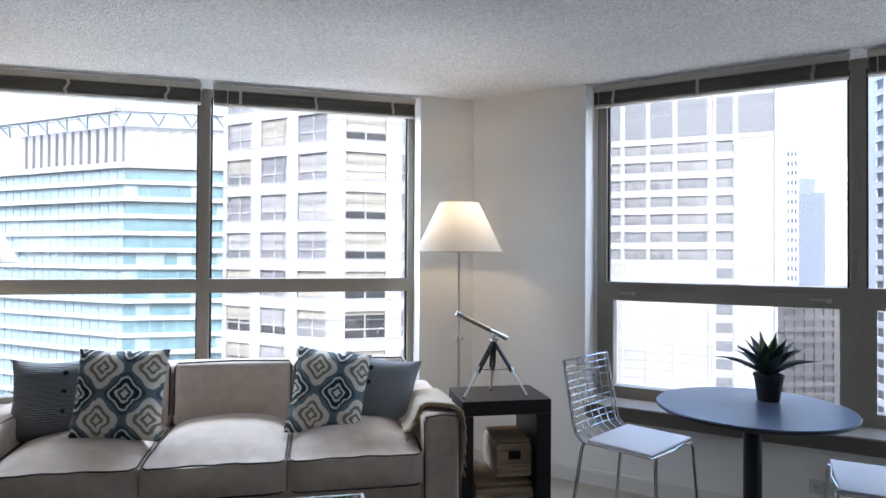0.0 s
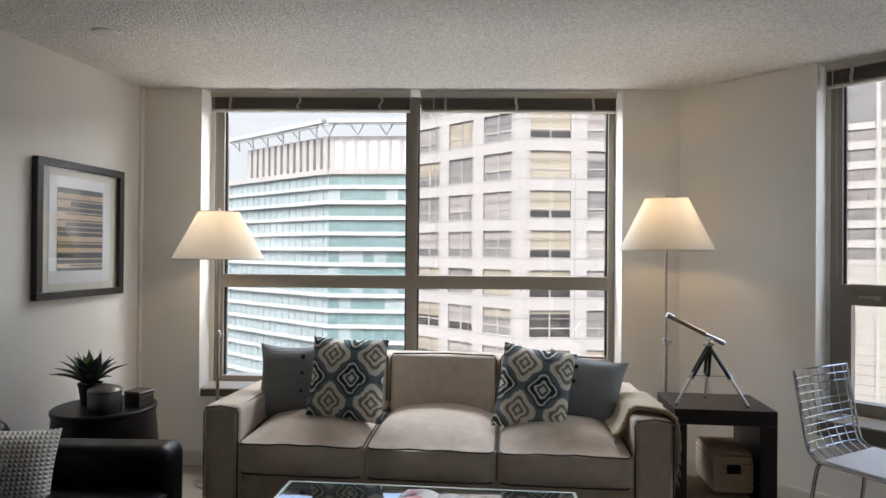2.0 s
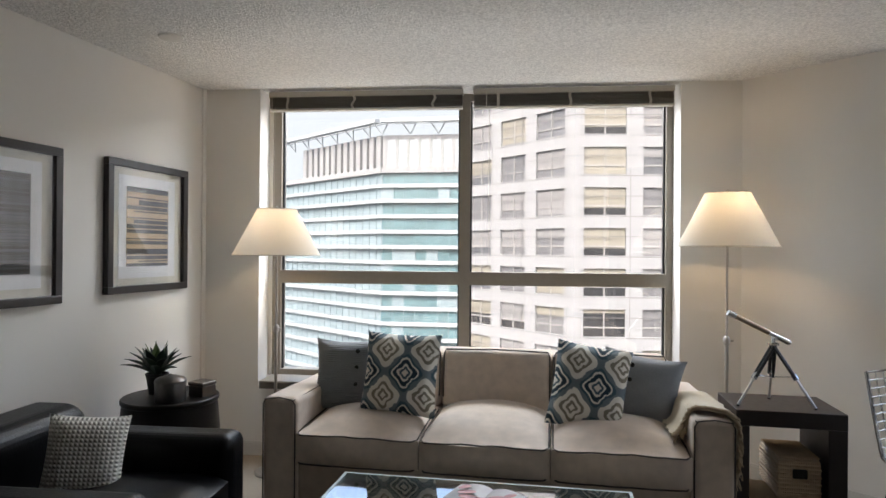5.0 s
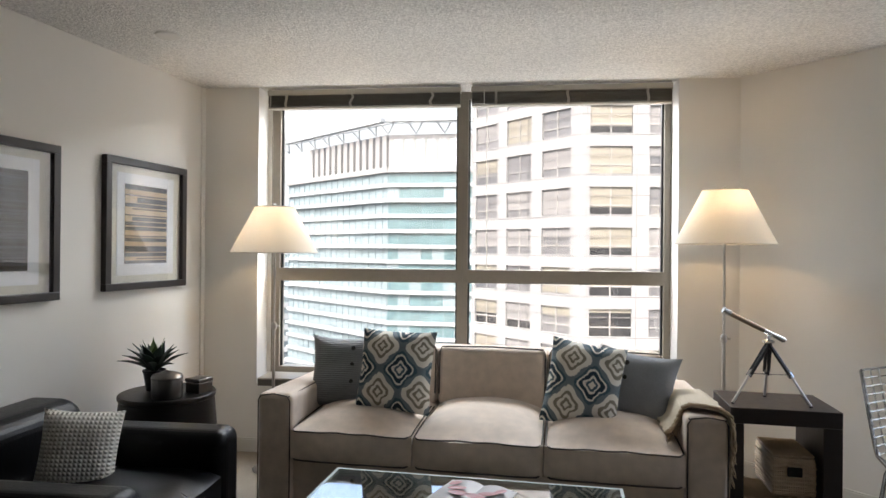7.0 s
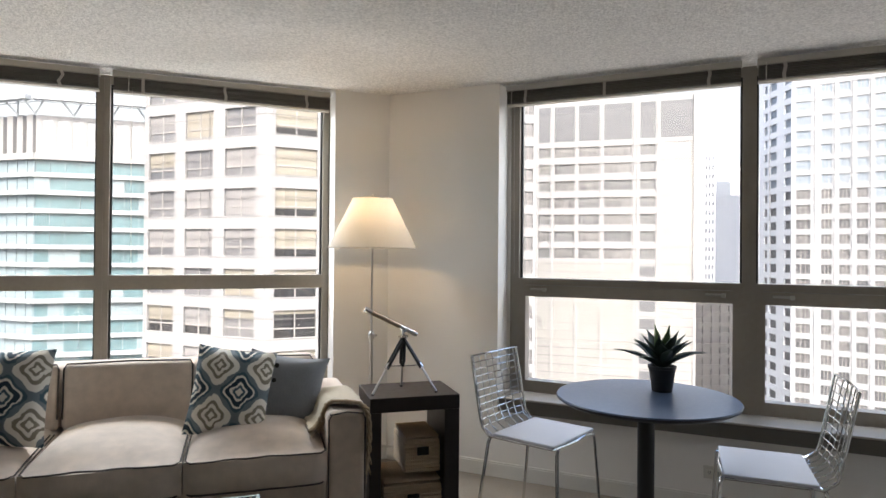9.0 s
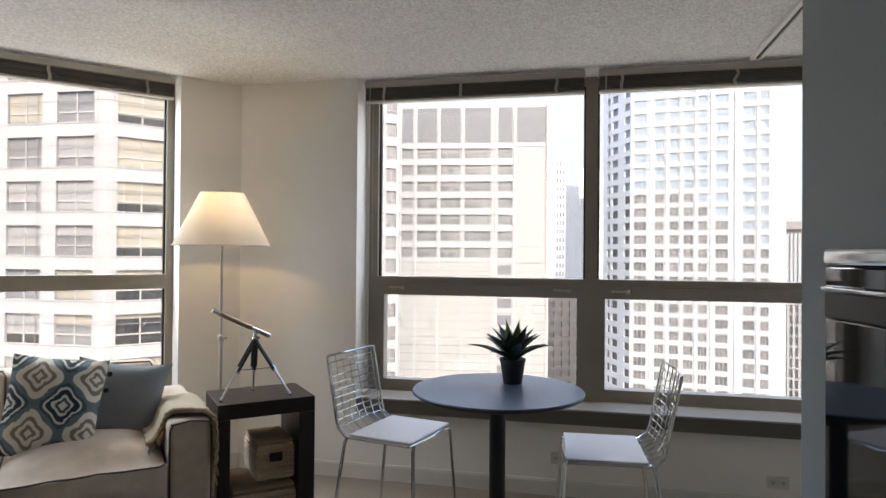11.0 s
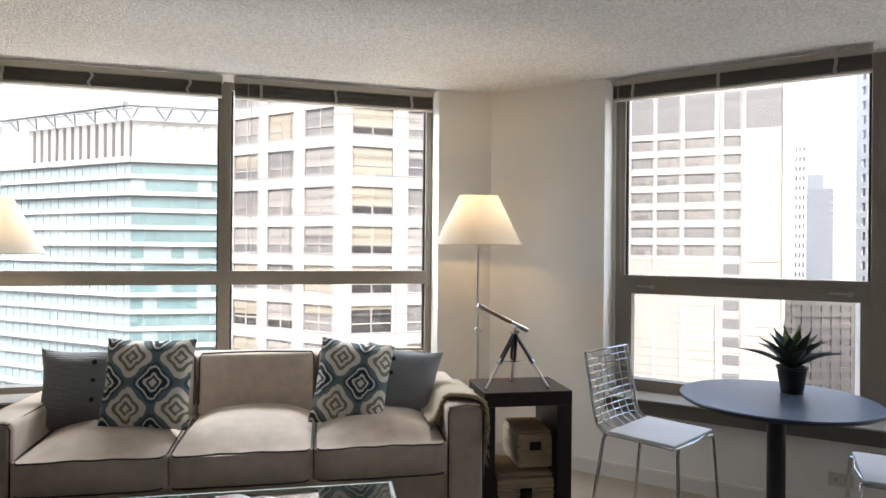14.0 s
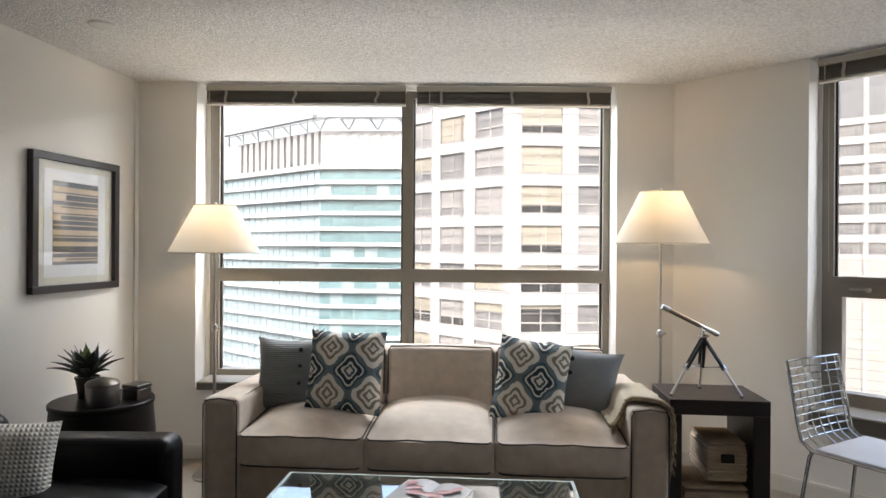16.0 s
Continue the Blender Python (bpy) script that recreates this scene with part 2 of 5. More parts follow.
GLASS_EDGE = mat("green_glass_edge", (0.66, 0.74, 0.71), 0.15, vary=0.1, scale=8)
LINEN = shade_mat()
OUTLET = mat("outlet_plastic", (0.60, 0.58, 0.52), 0.4)
BLACKGLASS = mat("black_glass", (0.005, 0.006, 0.008), 0.04, vary=0.1, coat=0.4, spec=0.8)
PINK = mat("pink_print", (0.50, 0.20, 0.20), 0.4, vary=0.35, scale=22)
TELE = mat("brass_nickel", (0.36, 0.285, 0.21), 0.3, metal=1.0, vary=0.08, scale=20)

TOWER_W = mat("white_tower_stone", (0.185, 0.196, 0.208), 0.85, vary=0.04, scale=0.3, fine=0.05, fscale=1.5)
# paler copy of the tower stone; its colour offsets the shade on one face
TOWER_L = mat("tower_stone_lifted", (0.42, 0.45, 0.48), 0.8, vary=0.05, scale=0.3)
CONC_C = mat("cream_white_precast", (0.172, 0.177, 0.182), 0.85, vary=0.05, scale=0.3, fine=0.06, fscale=1.5)
JOINT = mat("panel_sealant", (0.085, 0.085, 0.085), 0.9)
CONC_W = mat("white_precast", (0.149, 0.154, 0.160), 0.85, vary=0.05, scale=0.3, fine=0.06, fscale=1.5)
CONC_B = mat("cream_precast", (0.155, 0.157, 0.155), 0.85, vary=0.05, scale=0.2, fine=0.05, fscale=1.0)
CONC_G = mat("grey_precast", (0.125, 0.124, 0.122), 0.85, vary=0.08, scale=0.2)
WIN_G = mat("grey_window", (0.088, 0.089, 0.094), 0.35, vary=0.45, scale=0.22, fine=0.2, fscale=0.7)
WIN_T = mat("shaded_window", (0.128, 0.121, 0.100), 0.5, vary=0.2, scale=0.3)
SHADE_G = mat("grey_roller_blind", (0.112, 0.112, 0.114), 0.7, vary=0.12, scale=0.4)
WIN_K = mat("unlit_window", (0.022, 0.023, 0.025), 0.4, spec=0.2, vary=0.5, scale=0.3, fine=0.4, fscale=0.8)
WIN_D = mat("dark_window", (0.065, 0.068, 0.075), 0.3, vary=0.45, scale=0.18, fine=0.3, fscale=0.6)
WIN_B = mat("sky_blue_window", (0.122, 0.155, 0.19), 0.35, vary=0.35, scale=0.1)
WIN_L = mat("grey_panel", (0.054, 0.059, 0.067), 0.6, vary=0.12, scale=0.15)
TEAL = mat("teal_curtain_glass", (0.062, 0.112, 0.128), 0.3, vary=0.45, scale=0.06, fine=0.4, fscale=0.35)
TEAL_L = mat("hazy_pale_curtain_glass", (0.122, 0.158, 0.177), 0.3, vary=0.2, scale=0.08)
BAND = mat("white_spandrel", (0.180, 0.200, 0.213), 0.6, vary=0.05, scale=0.3)
WFRAME = mat("white_window_frame", (0.16, 0.16, 0.157), 0.6)
STREET = mat("street_ground", (0.14, 0.14, 0.14), 0.9, vary=0.3, scale=0.02, fine=0.3, fscale=0.1)


# ---- mesh helpers ----
def box(bm, x0, x1, y0, y1, z0, z1, m=None):
    v = [bm.verts.new((x, y, z)) for x in (x0, x1) for y in (y0, y1) for z in (z0, z1)]
    if m is not None:
        for q in v:
            q.co = m @ q.co
    for f in ((0, 1, 3, 2), (4, 6, 7, 5), (0, 4, 5, 1), (2, 3, 7, 6), (0, 2, 6, 4), (1, 5, 7, 3)):
        bm.faces.new([v[i] for i in f])
    return v


def rbox(x0, x1, y0, y1, z0, z1, r=0.01, seg=3):
    bm = bmesh.new()
    box(bm, x0, x1, y0, y1, z0, z1)
    bmesh.ops.recalc_face_normals(bm, faces=bm.faces)
    bmesh.ops.bevel(bm, geom=bm.edges[:], offset=r, segments=seg, profile=0.5, affect="EDGES")
    return bm


def boxes(*bs):
    bm = bmesh.new()
    for b in bs:
        box(bm, *b)
    return bm


def lathe(profile, n=32, centre=(0, 0), caps=True):
    bm = bmesh.new()
    rings = []
    for r, z in profile:
        rings.append([bm.verts.new((centre[0] + r * math.cos(2 * math.pi * i / n), centre[1] + r * math.sin(2 * math.pi * i / n), z)) for i in range(n)])
    for a, b in zip(rings, rings[1:]):
        for i in range(n):
            bm.faces.new((a[i], a[(i + 1) % n], b[(i + 1) % n], b[i]))
    if caps:
        bm.faces.new(rings[0][::-1])
        bm.faces.new(rings[-1])
    return bm


def tube(pts, r, n=8, bm=None, closed=False, taper=None):
    bm = bm or bmesh.new()
    pts = [Vector(p) for p in pts]
    rings = []
    up = Vector((0, 0, 1))
    for i, p in enumerate(pts):
        a = pts[i - 1] if (i or closed) else p
        c = pts[(i + 1) % len(pts)] if (i < len(pts) - 1 or closed) else p
        d = (c - a).normalized()
        s = d.cross(up)
        if s.length < 0.05:
            s = d.cross(Vector((0, 1, 0)))
        s.normalize()
        q = s.cross(d)
        rad = r if taper is None else r * taper[i]
        rings.append([bm.verts.new(p + rad * (math.cos(2 * math.pi * k / n) * s + math.sin(2 * math.pi * k / n) * q)) for k in range(n)])
    pairs = list(zip(rings, rings[1:])) + ([(rings[-1], rings[0])] if closed else [])
    for a, b in pairs:
        for k in range(n):
            bm.faces.new((a[k], a[(k + 1) % n], b[(k + 1) % n], b[k]))
    if not closed:
        bm.faces.new(rings[0][::-1])
        bm.faces.new(rings[-1])
    return bm


def mesh_of(name, bm, material, smooth=True):
    bmesh.ops.recalc_face_normals(bm, faces=bm.faces)
    me = bpy.data.meshes.new(name)
    bm.to_mesh(me)
    bm.free()
    me.materials.append(material)
    if smooth:
        me.shade_smooth()
        me.set_sharp_from_angle(angle=radians(40))
        areas = sorted(p.area for p in me.polygons)
        for p in me.polygons:
            if p.area > 12 * areas[len(areas) // 2]:
                p.use_smooth = False
    return me


def part(name, bm, material, parent, label="", at=None, smooth=True):
    ob = new(name, bm if isinstance(bm, bpy.types.Mesh) else mesh_of(name, bm, material, smooth))
    ob.parent = parent
    if at is not None:
        ob.matrix_basis = at
    if label:
        tagged(ob, label)
    return ob


def thing(name, m, label, category, group="", kind=""):
    ob = new(name)
    ob.empty_display_size = 0.1
    ob.matrix_basis = m
    return tagged(ob, label, category, group, kind)


def solid(name, bm, material, label="", category="", kind="", m=None, group="", smooth=True):
    ob = new(name, mesh_of(name, bm, material, smooth))
    if m is not None:
        ob.matrix_basis = m
    return tagged(ob, label, category, group, kind)


def cushion(w, h, t, n=20, pinch=0.06, sag=0.0):
    """A stuffed square pillow standing in the x-z plane."""
    bm = bmesh.new()
    front, back = [], []
    for i in range(n + 1):
        fr, bk = [], []
        for j in range(n + 1):
            u, v = 2 * i / n - 1, 2 * j / n - 1
            th = t / 2 * (max(0, 1 - abs(u) ** 3.2) * max(0, 1 - abs(v) ** 3.2)) ** 0.55
            x = w / 2 * u * (1 - pinch * (1 - v * v))
            z = h / 2 * v * (1 - pinch * (1 - u * u)) - sag * (1 - u * u) * max(0, v)
            wr = 0.006 * noise.noise((u * 2.3, v * 2.3, w * 9))
            edge = i in (0, n) or j in (0, n)
            a = bm.verts.new((x, -th + wr * (not edge), z))
            fr.append(a)
            bk.append(a if edge else bm.verts.new((x, th + wr, z)))
        front.append(fr)
        back.append(bk)
    for i in range(n):
        for j in range(n):
            bm.faces.new((front[i][j], front[i + 1][j], front[i + 1][j + 1], front[i][j + 1]))
            q = (back[i][j], back[i][j + 1], back[i + 1][j + 1], back[i + 1][j])
            bm.faces.new(q)
    return bm


def puff(x0, x1, y0, y1, z0, z1, bulge=0.03, n=14, r=0.03, front=0.01):
    """An upholstered block with a crowned top and soft edges."""
    bm = bmesh.new()
    box(bm, x0, x1, y0, y1, z0, z1)
    bmesh.ops.subdivide_edges(bm, edges=bm.edges[:], cuts=n, use_grid_fill=True)
    cx, cy = (x0 + x1) / 2, (y0 + y1) / 2
    for v in bm.verts:
        u, w = (v.co.x - cx) / (x1 - x0) * 2, (v.co.y - cy) / (y1 - y0) * 2
        k = (v.co.z - z0) / (z1 - z0)
        v.co.z += bulge * (max(0, 1 - abs(u) ** 3.0) ** 0.7) * (max(0, 1 - abs(w - 0.1) ** 2.6) ** 0.75) * k
        v.co.y -= front * max(0, -w) ** 6 * (1 - u * u) * math.sin(math.pi * min(1, max(0, k)))
        e = abs(u) ** 10
        v.co.y += (0.025 * e) * (1 if w < 0 else -1)
        v.co.z += 0.008 * k * noise.noise(Vector((v.co.x * 5, v.co.y * 5, v.co.z * 5 + x0)))
    return bm


# ---- setting ----
LEFT = (-2.842, 4.47)
ML = pose(LEFT[0], LEFT[1], 0, 0, 0, -98.3)  # picture wall: x runs back into the room, y into the room
P3 = Vector((1.31, 1.081, 0))



def slab(z0, z1):
    """The room's outline as a slab that ends inside the outer walls."""
    a, c = M2 @ Vector((4.12, 0.24, 0)), M2 @ Vector((4.12, -3.4, 0))
    pts = [(-3.06, 4.71), (0.90, 4.71), (a.x, a.y), (c.x, c.y), (1.2, -0.75), (1.2, -3.15), (-4.22, -3.15), (-3.5, 1.0)]
    bm = bmesh.new()
    lo, hi = [bm.verts.new((*p, z0)) for p in pts], [bm.verts.new((*p, z1)) for p in pts]
    bm.faces.new(lo)
    bm.faces.new(hi[::-1])
    for k in range(len(pts)):
        q = (k + 1) % len(pts)
        bm.faces.new((lo[k], hi[k], hi[q], lo[q]))
    return bm


solid("floor", slab(FLOOR - 0.2, FLOOR), CARPET, "beige cut-pile carpet floor", "floor", "structure", smooth=False)
solid("ceiling", slab(CEIL, CEIL + 0.25), POPCORN, "off-white popcorn textured ceiling", "ceiling", "structure", smooth=False)

W1L, W1R, W2L, W2R = -2.440, 0.413, 0.820, 4.05
SILL1, SILL2 = 0.483, 0.483
solid("wall_north", boxes((-3.1, W1L, 0, 0.32, FLOOR, CEIL), (W1R, 0.82, 0, 0.32, FLOOR, CEIL), (W1L, W1R, 0.0, 0.32, FLOOR, SILL1 - 0.05)),
      WALL, "warm white painted wall around the wide window", "wall", "structure", M1, smooth=False)
solid("wall_northeast", boxes((0.0, W2L, 0, 0.32, FLOOR, CEIL), (W2L, W2R + 0.3, 0, 0.32, FLOOR, SILL2 - 0.08)),
      WALL, "warm white painted wall under and beside the window", "wall", "structure", M2, smooth=False)
solid("wall_west", boxes((-0.3, 8.0, -0.2, 0, FLOOR, CEIL)), WALL, "plain warm white wall hung with two pictures", "wall", "structure", ML, smooth=False)
solid("corner_trim", rbox(0.0, 0.04, 0.0, 0.014, FLOOR, CEIL, 0.004, 2), WALL, "narrow painted corner strip from floor to ceiling", "trim", "structure", ML @ pose(0.0, 0.0, 0))
M3 = pose(P3.x, P3.y, 0, 0, 0, -128)       # partition: x back into the room, y away from the table
solid("wall_partition", boxes((0.0, 1.0, 0, 0.12, FLOOR, CEIL)), WALL_DIM, "end of a partition wall, its dim cool light put into the colour", "wall", "structure", M3, smooth=False)
solid("wall_east", boxes((W2R, W2R + 0.15, -3.5, 0.32, FLOOR, CEIL)), WALL, "plain white wall", "wall", "structure", M2, smooth=False)
solid("wall_southeast", boxes((1.08, 1.24, -3.1, -0.6, FLOOR, CEIL)), WALL, "plain white wall", "wall", "structure", smooth=False)
solid("wall_south", boxes((-4.2, 4.0, -3.2, -3.0, FLOOR, CEIL)), WALL, "plain white wall", "wall", "structure", smooth=False)


solid("trim", boxes((W1L, W1L + 0.026, 0.18, 0.32, SILL1, CEIL)), WALL, "narrow painted strip beside the window frame", "trim", "structure", M1, smooth=False)
solid("trim", boxes((W2L, W2L + 0.021, 0.18, 0.32, SILL2, CEIL)), WALL, "narrow painted strip beside the window frame", "trim", "structure", M2, smooth=False)


def baseboard(x0, x1, m):
    bm = boxes((x0, x1, -0.012, 0.0, FLOOR, FLOOR + 0.085), (x0, x1, -0.008, 0.0, FLOOR + 0.085, FLOOR + 0.095))
    solid("baseboard", bm, TRIM, "white painted baseboard", "baseboard", "structure", m, smooth=False)


baseboard(-2.83, 0.79, M1)
baseboard(0.01, W2R - 0.01, M2)


def window(name, m, x0, x1, mull, sill, rail, hopper, sides, mw, apron, y=0.187):
    """Bronze aluminium window: frame, mullion, rail, panes and sill; hopper: opening lower lights."""
    w = thing(name, m, "bronze aluminium window over the city" if not hopper else "bronze aluminium window with hopper lights below", "window", kind="structure")
    top = CEIL - 0.012
    fl, fr = sides
    part("window_frame", boxes((x0, x0 + fl, y, y + 0.10, sill, top), (x1 - fr, x1, y, y + 0.10, sill, top),
         (x0 + fl, x1 - fr, y, y + 0.10, top - 0.05, top), (x0 + fl, x1 - fr, y, y + 0.10, sill, sill + 0.04)), BRONZE, w, smooth=False)
    part("mullion", boxes((mull - mw, mull + mw, y - 0.012, y + 0.10, sill + 0.001, top - 0.001), (mull - 0.004, mull + 0.004, y - 0.018, y - 0.012, sill + 0.002, top - 0.002)), BRONZE, w, smooth=False)
    spans = ((x0 + fl, mull - mw), (mull + mw, x1 - fr))
    for a, b in spans:
        part("rail", boxes((a, b, y - 0.006, y + 0.10, rail[0], rail[1]), (a, b, y - 0.016, y - 0.006, rail[1] - 0.018, rail[1])), BRONZE, w, smooth=False)
        up = part("pane", boxes((a, b, y + 0.055, y + 0.061, rail[1], top - 0.05)), PANE, w, "clear glass pane", smooth=False)
        up.visible_shadow = False
        gk = boxes((a, a + 0.012, y + 0.03, y + 0.054, rail[1], top - 0.05), (b - 0.012, b, y + 0.03, y + 0.054, rail[1], top - 0.05))
        part("gasket", gk, GASKET, w, smooth=False)
        if hopper:
            hz0, hz1 = sill + 0.025, rail[0]
            hf, fb, ft = 0.048, 0.052, 0.076
            part("hopper_frame", boxes((a, a + hf, y - 0.004, y + 0.08, hz0, hz1), (b - hf, b, y - 0.004, y + 0.08, hz0, hz1),
                 (a + hf, b - hf, y - 0.004, y + 0.08, hz1 - ft, hz1 - 0.002), (a + hf, b - hf, y - 0.004, y + 0.08, hz0, hz0 + fb)), BRONZE, w, smooth=False)
            lo = part("pane", boxes((a + hf, b - hf, y + 0.05, y + 0.056, hz0 + fb, hz1 - ft)), PANE, w, "clear glass pane", smooth=False)
            lo.visible_shadow = False
            for hx in (a + 0.14, b - 0.14):
                latch = part("latch", rbox(hx - 0.055, hx + 0.055, y - 0.022, y - 0.004, hz1 - 0.034, hz1 - 0.020, 0.005), NICKEL, w, "brushed metal latch")
                part("latch_knob", rbox(hx + 0.03, hx + 0.055, y - 0.036, y - 0.022, hz1 - 0.042, hz1 - 0.016, 0.005), NICKEL, latch)
        else:
            lo = part("pane", boxes((a, b, y + 0.055, y + 0.061, sill + 0.04, rail[0])), PANE, w, "clear glass pane", smooth=False)
            lo.visible_shadow = False
            part("gasket", boxes((a, a + 0.012, y + 0.03, y + 0.054, sill + 0.04, rail[0]), (b - 0.012, b, y + 0.03, y + 0.054, sill + 0.04, rail[0])), GASKET, w, smooth=False)
    part("window_sill", rbox(x0 - (0 if hopper else 0.0), x1, -0.05, y, sill - 0.012, sill, 0.004, 2), SILL, w)
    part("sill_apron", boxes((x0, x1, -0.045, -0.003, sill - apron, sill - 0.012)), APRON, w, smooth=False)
    return w


window("window_1", M1, W1L + 0.027, W1R, -1.013, SILL1, (1.149, 1.242), False, (0.062, 0.046), 0.037, 0.055)
window("window_2", M2, W2L + 0.022, W2R - 0.002, 2.293, SILL2, (1.195, 1.239), True, (0.060, 0.06), 0.037, 0.093)


def blind(m, x0, x1, tapes, wand):
    b = thing("raised_blind", m, "dark bronze aluminium venetian blind raised to the window head", "blind", "raised window blinds")
    part("head_rail", rbox(x0, x1, 0.028, 0.085, CEIL - 0.052, CEIL - 0.014, 0.004, 2), BLIND_L, b, "beige metal head rail")
    rnd = random.Random(int(abs(x0) * 100))
    sl = mesh_of("slat", boxes((x0 + 0.006, x1 - 0.006, -0.026, 0.026, -0.0022, 0.0022)), BLIND, False)
    for k in range(9):
        part("slat", sl, BLIND, b, at=pose(0, 0.056, CEIL - 0.058 - 0.0085 * k, rnd.uniform(-4, 4), 0, rnd.uniform(-0.06, 0.06)))
    part("bottom_rail", rbox(x0 + 0.004, x1 - 0.004, 0.030, 0.082, CEIL - 0.147, CEIL - 0.134, 0.004, 2), BLIND_L, b)
    for t in tapes:
        k = rnd.uniform(-0.008, 0.012)
        bm = bmesh.new()
        pts = [(t, 0.022, CEIL - 0.05), (t + k, 0.016, CEIL - 0.075), (t - k, 0.015, CEIL - 0.115), (t, 0.022, CEIL - 0.148)]
        for p, q in zip(pts, pts[1:]):
            vs = [bm.verts.new((p[0] - 0.009, p[1], p[2])), bm.verts.new((p[0] + 0.009, p[1], p[2])), bm.verts.new((q[0] + 0.009, q[1], q[2])), bm.verts.new((q[0] - 0.009, q[1], q[2]))]
            bm.faces.new(vs)
        bmesh.ops.solidify(bm, geom=bm.faces[:], thickness=0.0015)
        part("ladder_tape", bm, TAPE, b, smooth=False)
    part("tilt_wand", tube([(wand, 0.024, CEIL - 0.04), (wand, 0.022, CEIL - 0.14)], 0.0028, 6), TAPE, b)
    part("lift_cord", tube([(wand + 0.02, 0.03, CEIL - 0.12), (wand + 0.018, 0.034, CEIL - 0.6), (wand + 0.024, 0.034, 1.27)], 0.0012, 5), TAPE, b)


blind(M1, W1L + 0.05, -1.02, (W1L + 0.19, -1.78, -1.22), W1L + 0.075)
blind(M1, -0.95, W1R - 0.03, (-0.78, -0.30, 0.22), -0.86)
blind(M2, W2L + 0.035, 2.250, (W2L + 0.17, 1.49, 2.08), W2L + 0.075)
blind(M2, 2.326, W2R - 0.04, (2.46, 3.09, 3.66), 2.37)


# ---- city outside ----
def along(dx, dy, d):
    return Vector((EYE[0] + dx / math.hypot(dx, dy) * d, EYE[1] + dy / math.hypot(dx, dy) * d))


def facade(owner, a, b, z0, z1, cols, rows, floor_h, wz, wh, wall, glass, deep=0.25, split=(2, 0.33), thick=8.0, pier_proud=0.0, frame=WFRAME, chooser=None, shades=None):
    """One face of a building from a to b: piers, spandrels, recessed windows. cols: (x, width); wz: sill height of row 0."""
    d = b - a
    w = d.length
    m = Matrix.Translation((a.x, a.y, 0)) @ Matrix.Rotation(math.atan2(d.y, d.x), 4, "Z")
    part("wall", boxes((0, w, deep + 0.1, deep + thick, z0, z1)), wall, owner, at=m, smooth=False)
    xs = sorted(cols)
    bm = bmesh.new()
    edges = [0.0]
    for x, cw in xs:
        edges += [x, x + cw]
    edges.append(w)
    for p, q in zip(edges[::2], edges[1::2]):
        if q - p > 0.01:
            box(bm, p, q, -pier_proud, deep + 0.1, z0, z1)
    part("piers", bm, wall, owner, at=m, smooth=False)
    lo = z0
    for r in rows:
        base = wz + r * floor_h
        if base > lo:
            part("spandrel", boxes((0.001, w - 0.001, 0.002, deep + 0.098, lo, base)), wall, owner, at=m, smooth=False)
        lo = base + wh
    if z1 > lo:
        part("spandrel", boxes((0.001, w - 0.001, 0.002, deep + 0.098, lo, z1 - 0.001)), wall, owner, at=m, smooth=False)
    cache = {}
    for r in rows:
        for ci, (x, cw) in enumerate(xs):
            g = chooser(r, ci) if chooser else glass
            key = (round(cw, 2), g.name)
            if key not in cache:
                cache[key] = (mesh_of("window", boxes((0, cw, deep - 0.02, deep + 0.05, 0, wh)), g, False),)
                if split:
                    bb = bmesh.new()
                    nv, tr = split
                    for k in range(1, nv):
                        box(bb, cw * k / nv - 0.06, cw * k / nv + 0.06, deep - 0.1, deep - 0.02, 0, wh)
                    if tr:
                        box(bb, 0, cw, deep - 0.1, deep - 0.02, wh * tr - 0.06, wh * tr + 0.06)
                    cache[key] += (mesh_of("window_bars", bb, frame, False),)
            at = m @ Matrix.Translation((x, 0, wz + r * floor_h))
            win = part("window", cache[key][0], g, owner, at=at)
            if split:
                part("window_bars", cache[key][1], frame, win)
            if shades:
                fr, sm = shades(r, ci)
                if fr:
                    sk = (round(cw, 2), fr, sm.name)
                    if sk not in cache:
                        cache[sk] = mesh_of("window_shade", boxes((0.02, cw - 0.02, deep - 0.04, deep - 0.021, wh * (1 - fr), wh)), sm, False)
                    part("window_shade", cache[sk], sm, win)
    return m


def bearing(deg, d):
    return along(math.sin(radians(deg)), math.cos(radians(deg)), d)


def spans(a, b, pairs):
    """Openings of a face from a to b, given by the bearings of their two sides."""
    out = []
    for l, r in pairs:
        xs = []
        for deg in (l, r):
            e, d, f = Vector(EYE), Vector((math.sin(radians(deg)), math.cos(radians(deg)))), b - a
            k = ((a - e).x * d.y - (a - e).y * d.x) / (f.y * d.x - f.x * d.y)
            xs.append(k * f.length)
        out.append((xs[0], xs[1] - xs[0]))
    return out


def building(name, label):
    return thing(name, Matrix.Identity(4), label, "building")


rnd = random.Random(4)

# white precast block with paired windows
bb = building("office_building", "white precast office block with paired square windows")
p0, p1, p2 = bearing(-3.75, 68.4), bearing(5.95, 58.1), bearing(19.3, 62.5)


def pick(r, c):
    return rnd.choice((WIN_G, WIN_G, WIN_G, WIN_D)) if r > -4 else rnd.choice((WIN_K, WIN_G, WIN_K, WIN_D))


def shade_pick(r, c):
    return rnd.choice((0, 0.35, 0.55, 0.7, 0.95)), rnd.choice((WIN_T, SHADE_G, SHADE_G))


def tan_pick(r, c):
    return (rnd.choice((0.67, 0.74, 0.98, 0.98)) if r > -4 else rnd.choice((0, 0.15, 0.3)), WIN_T) if c == 0 else shade_pick(r, c)


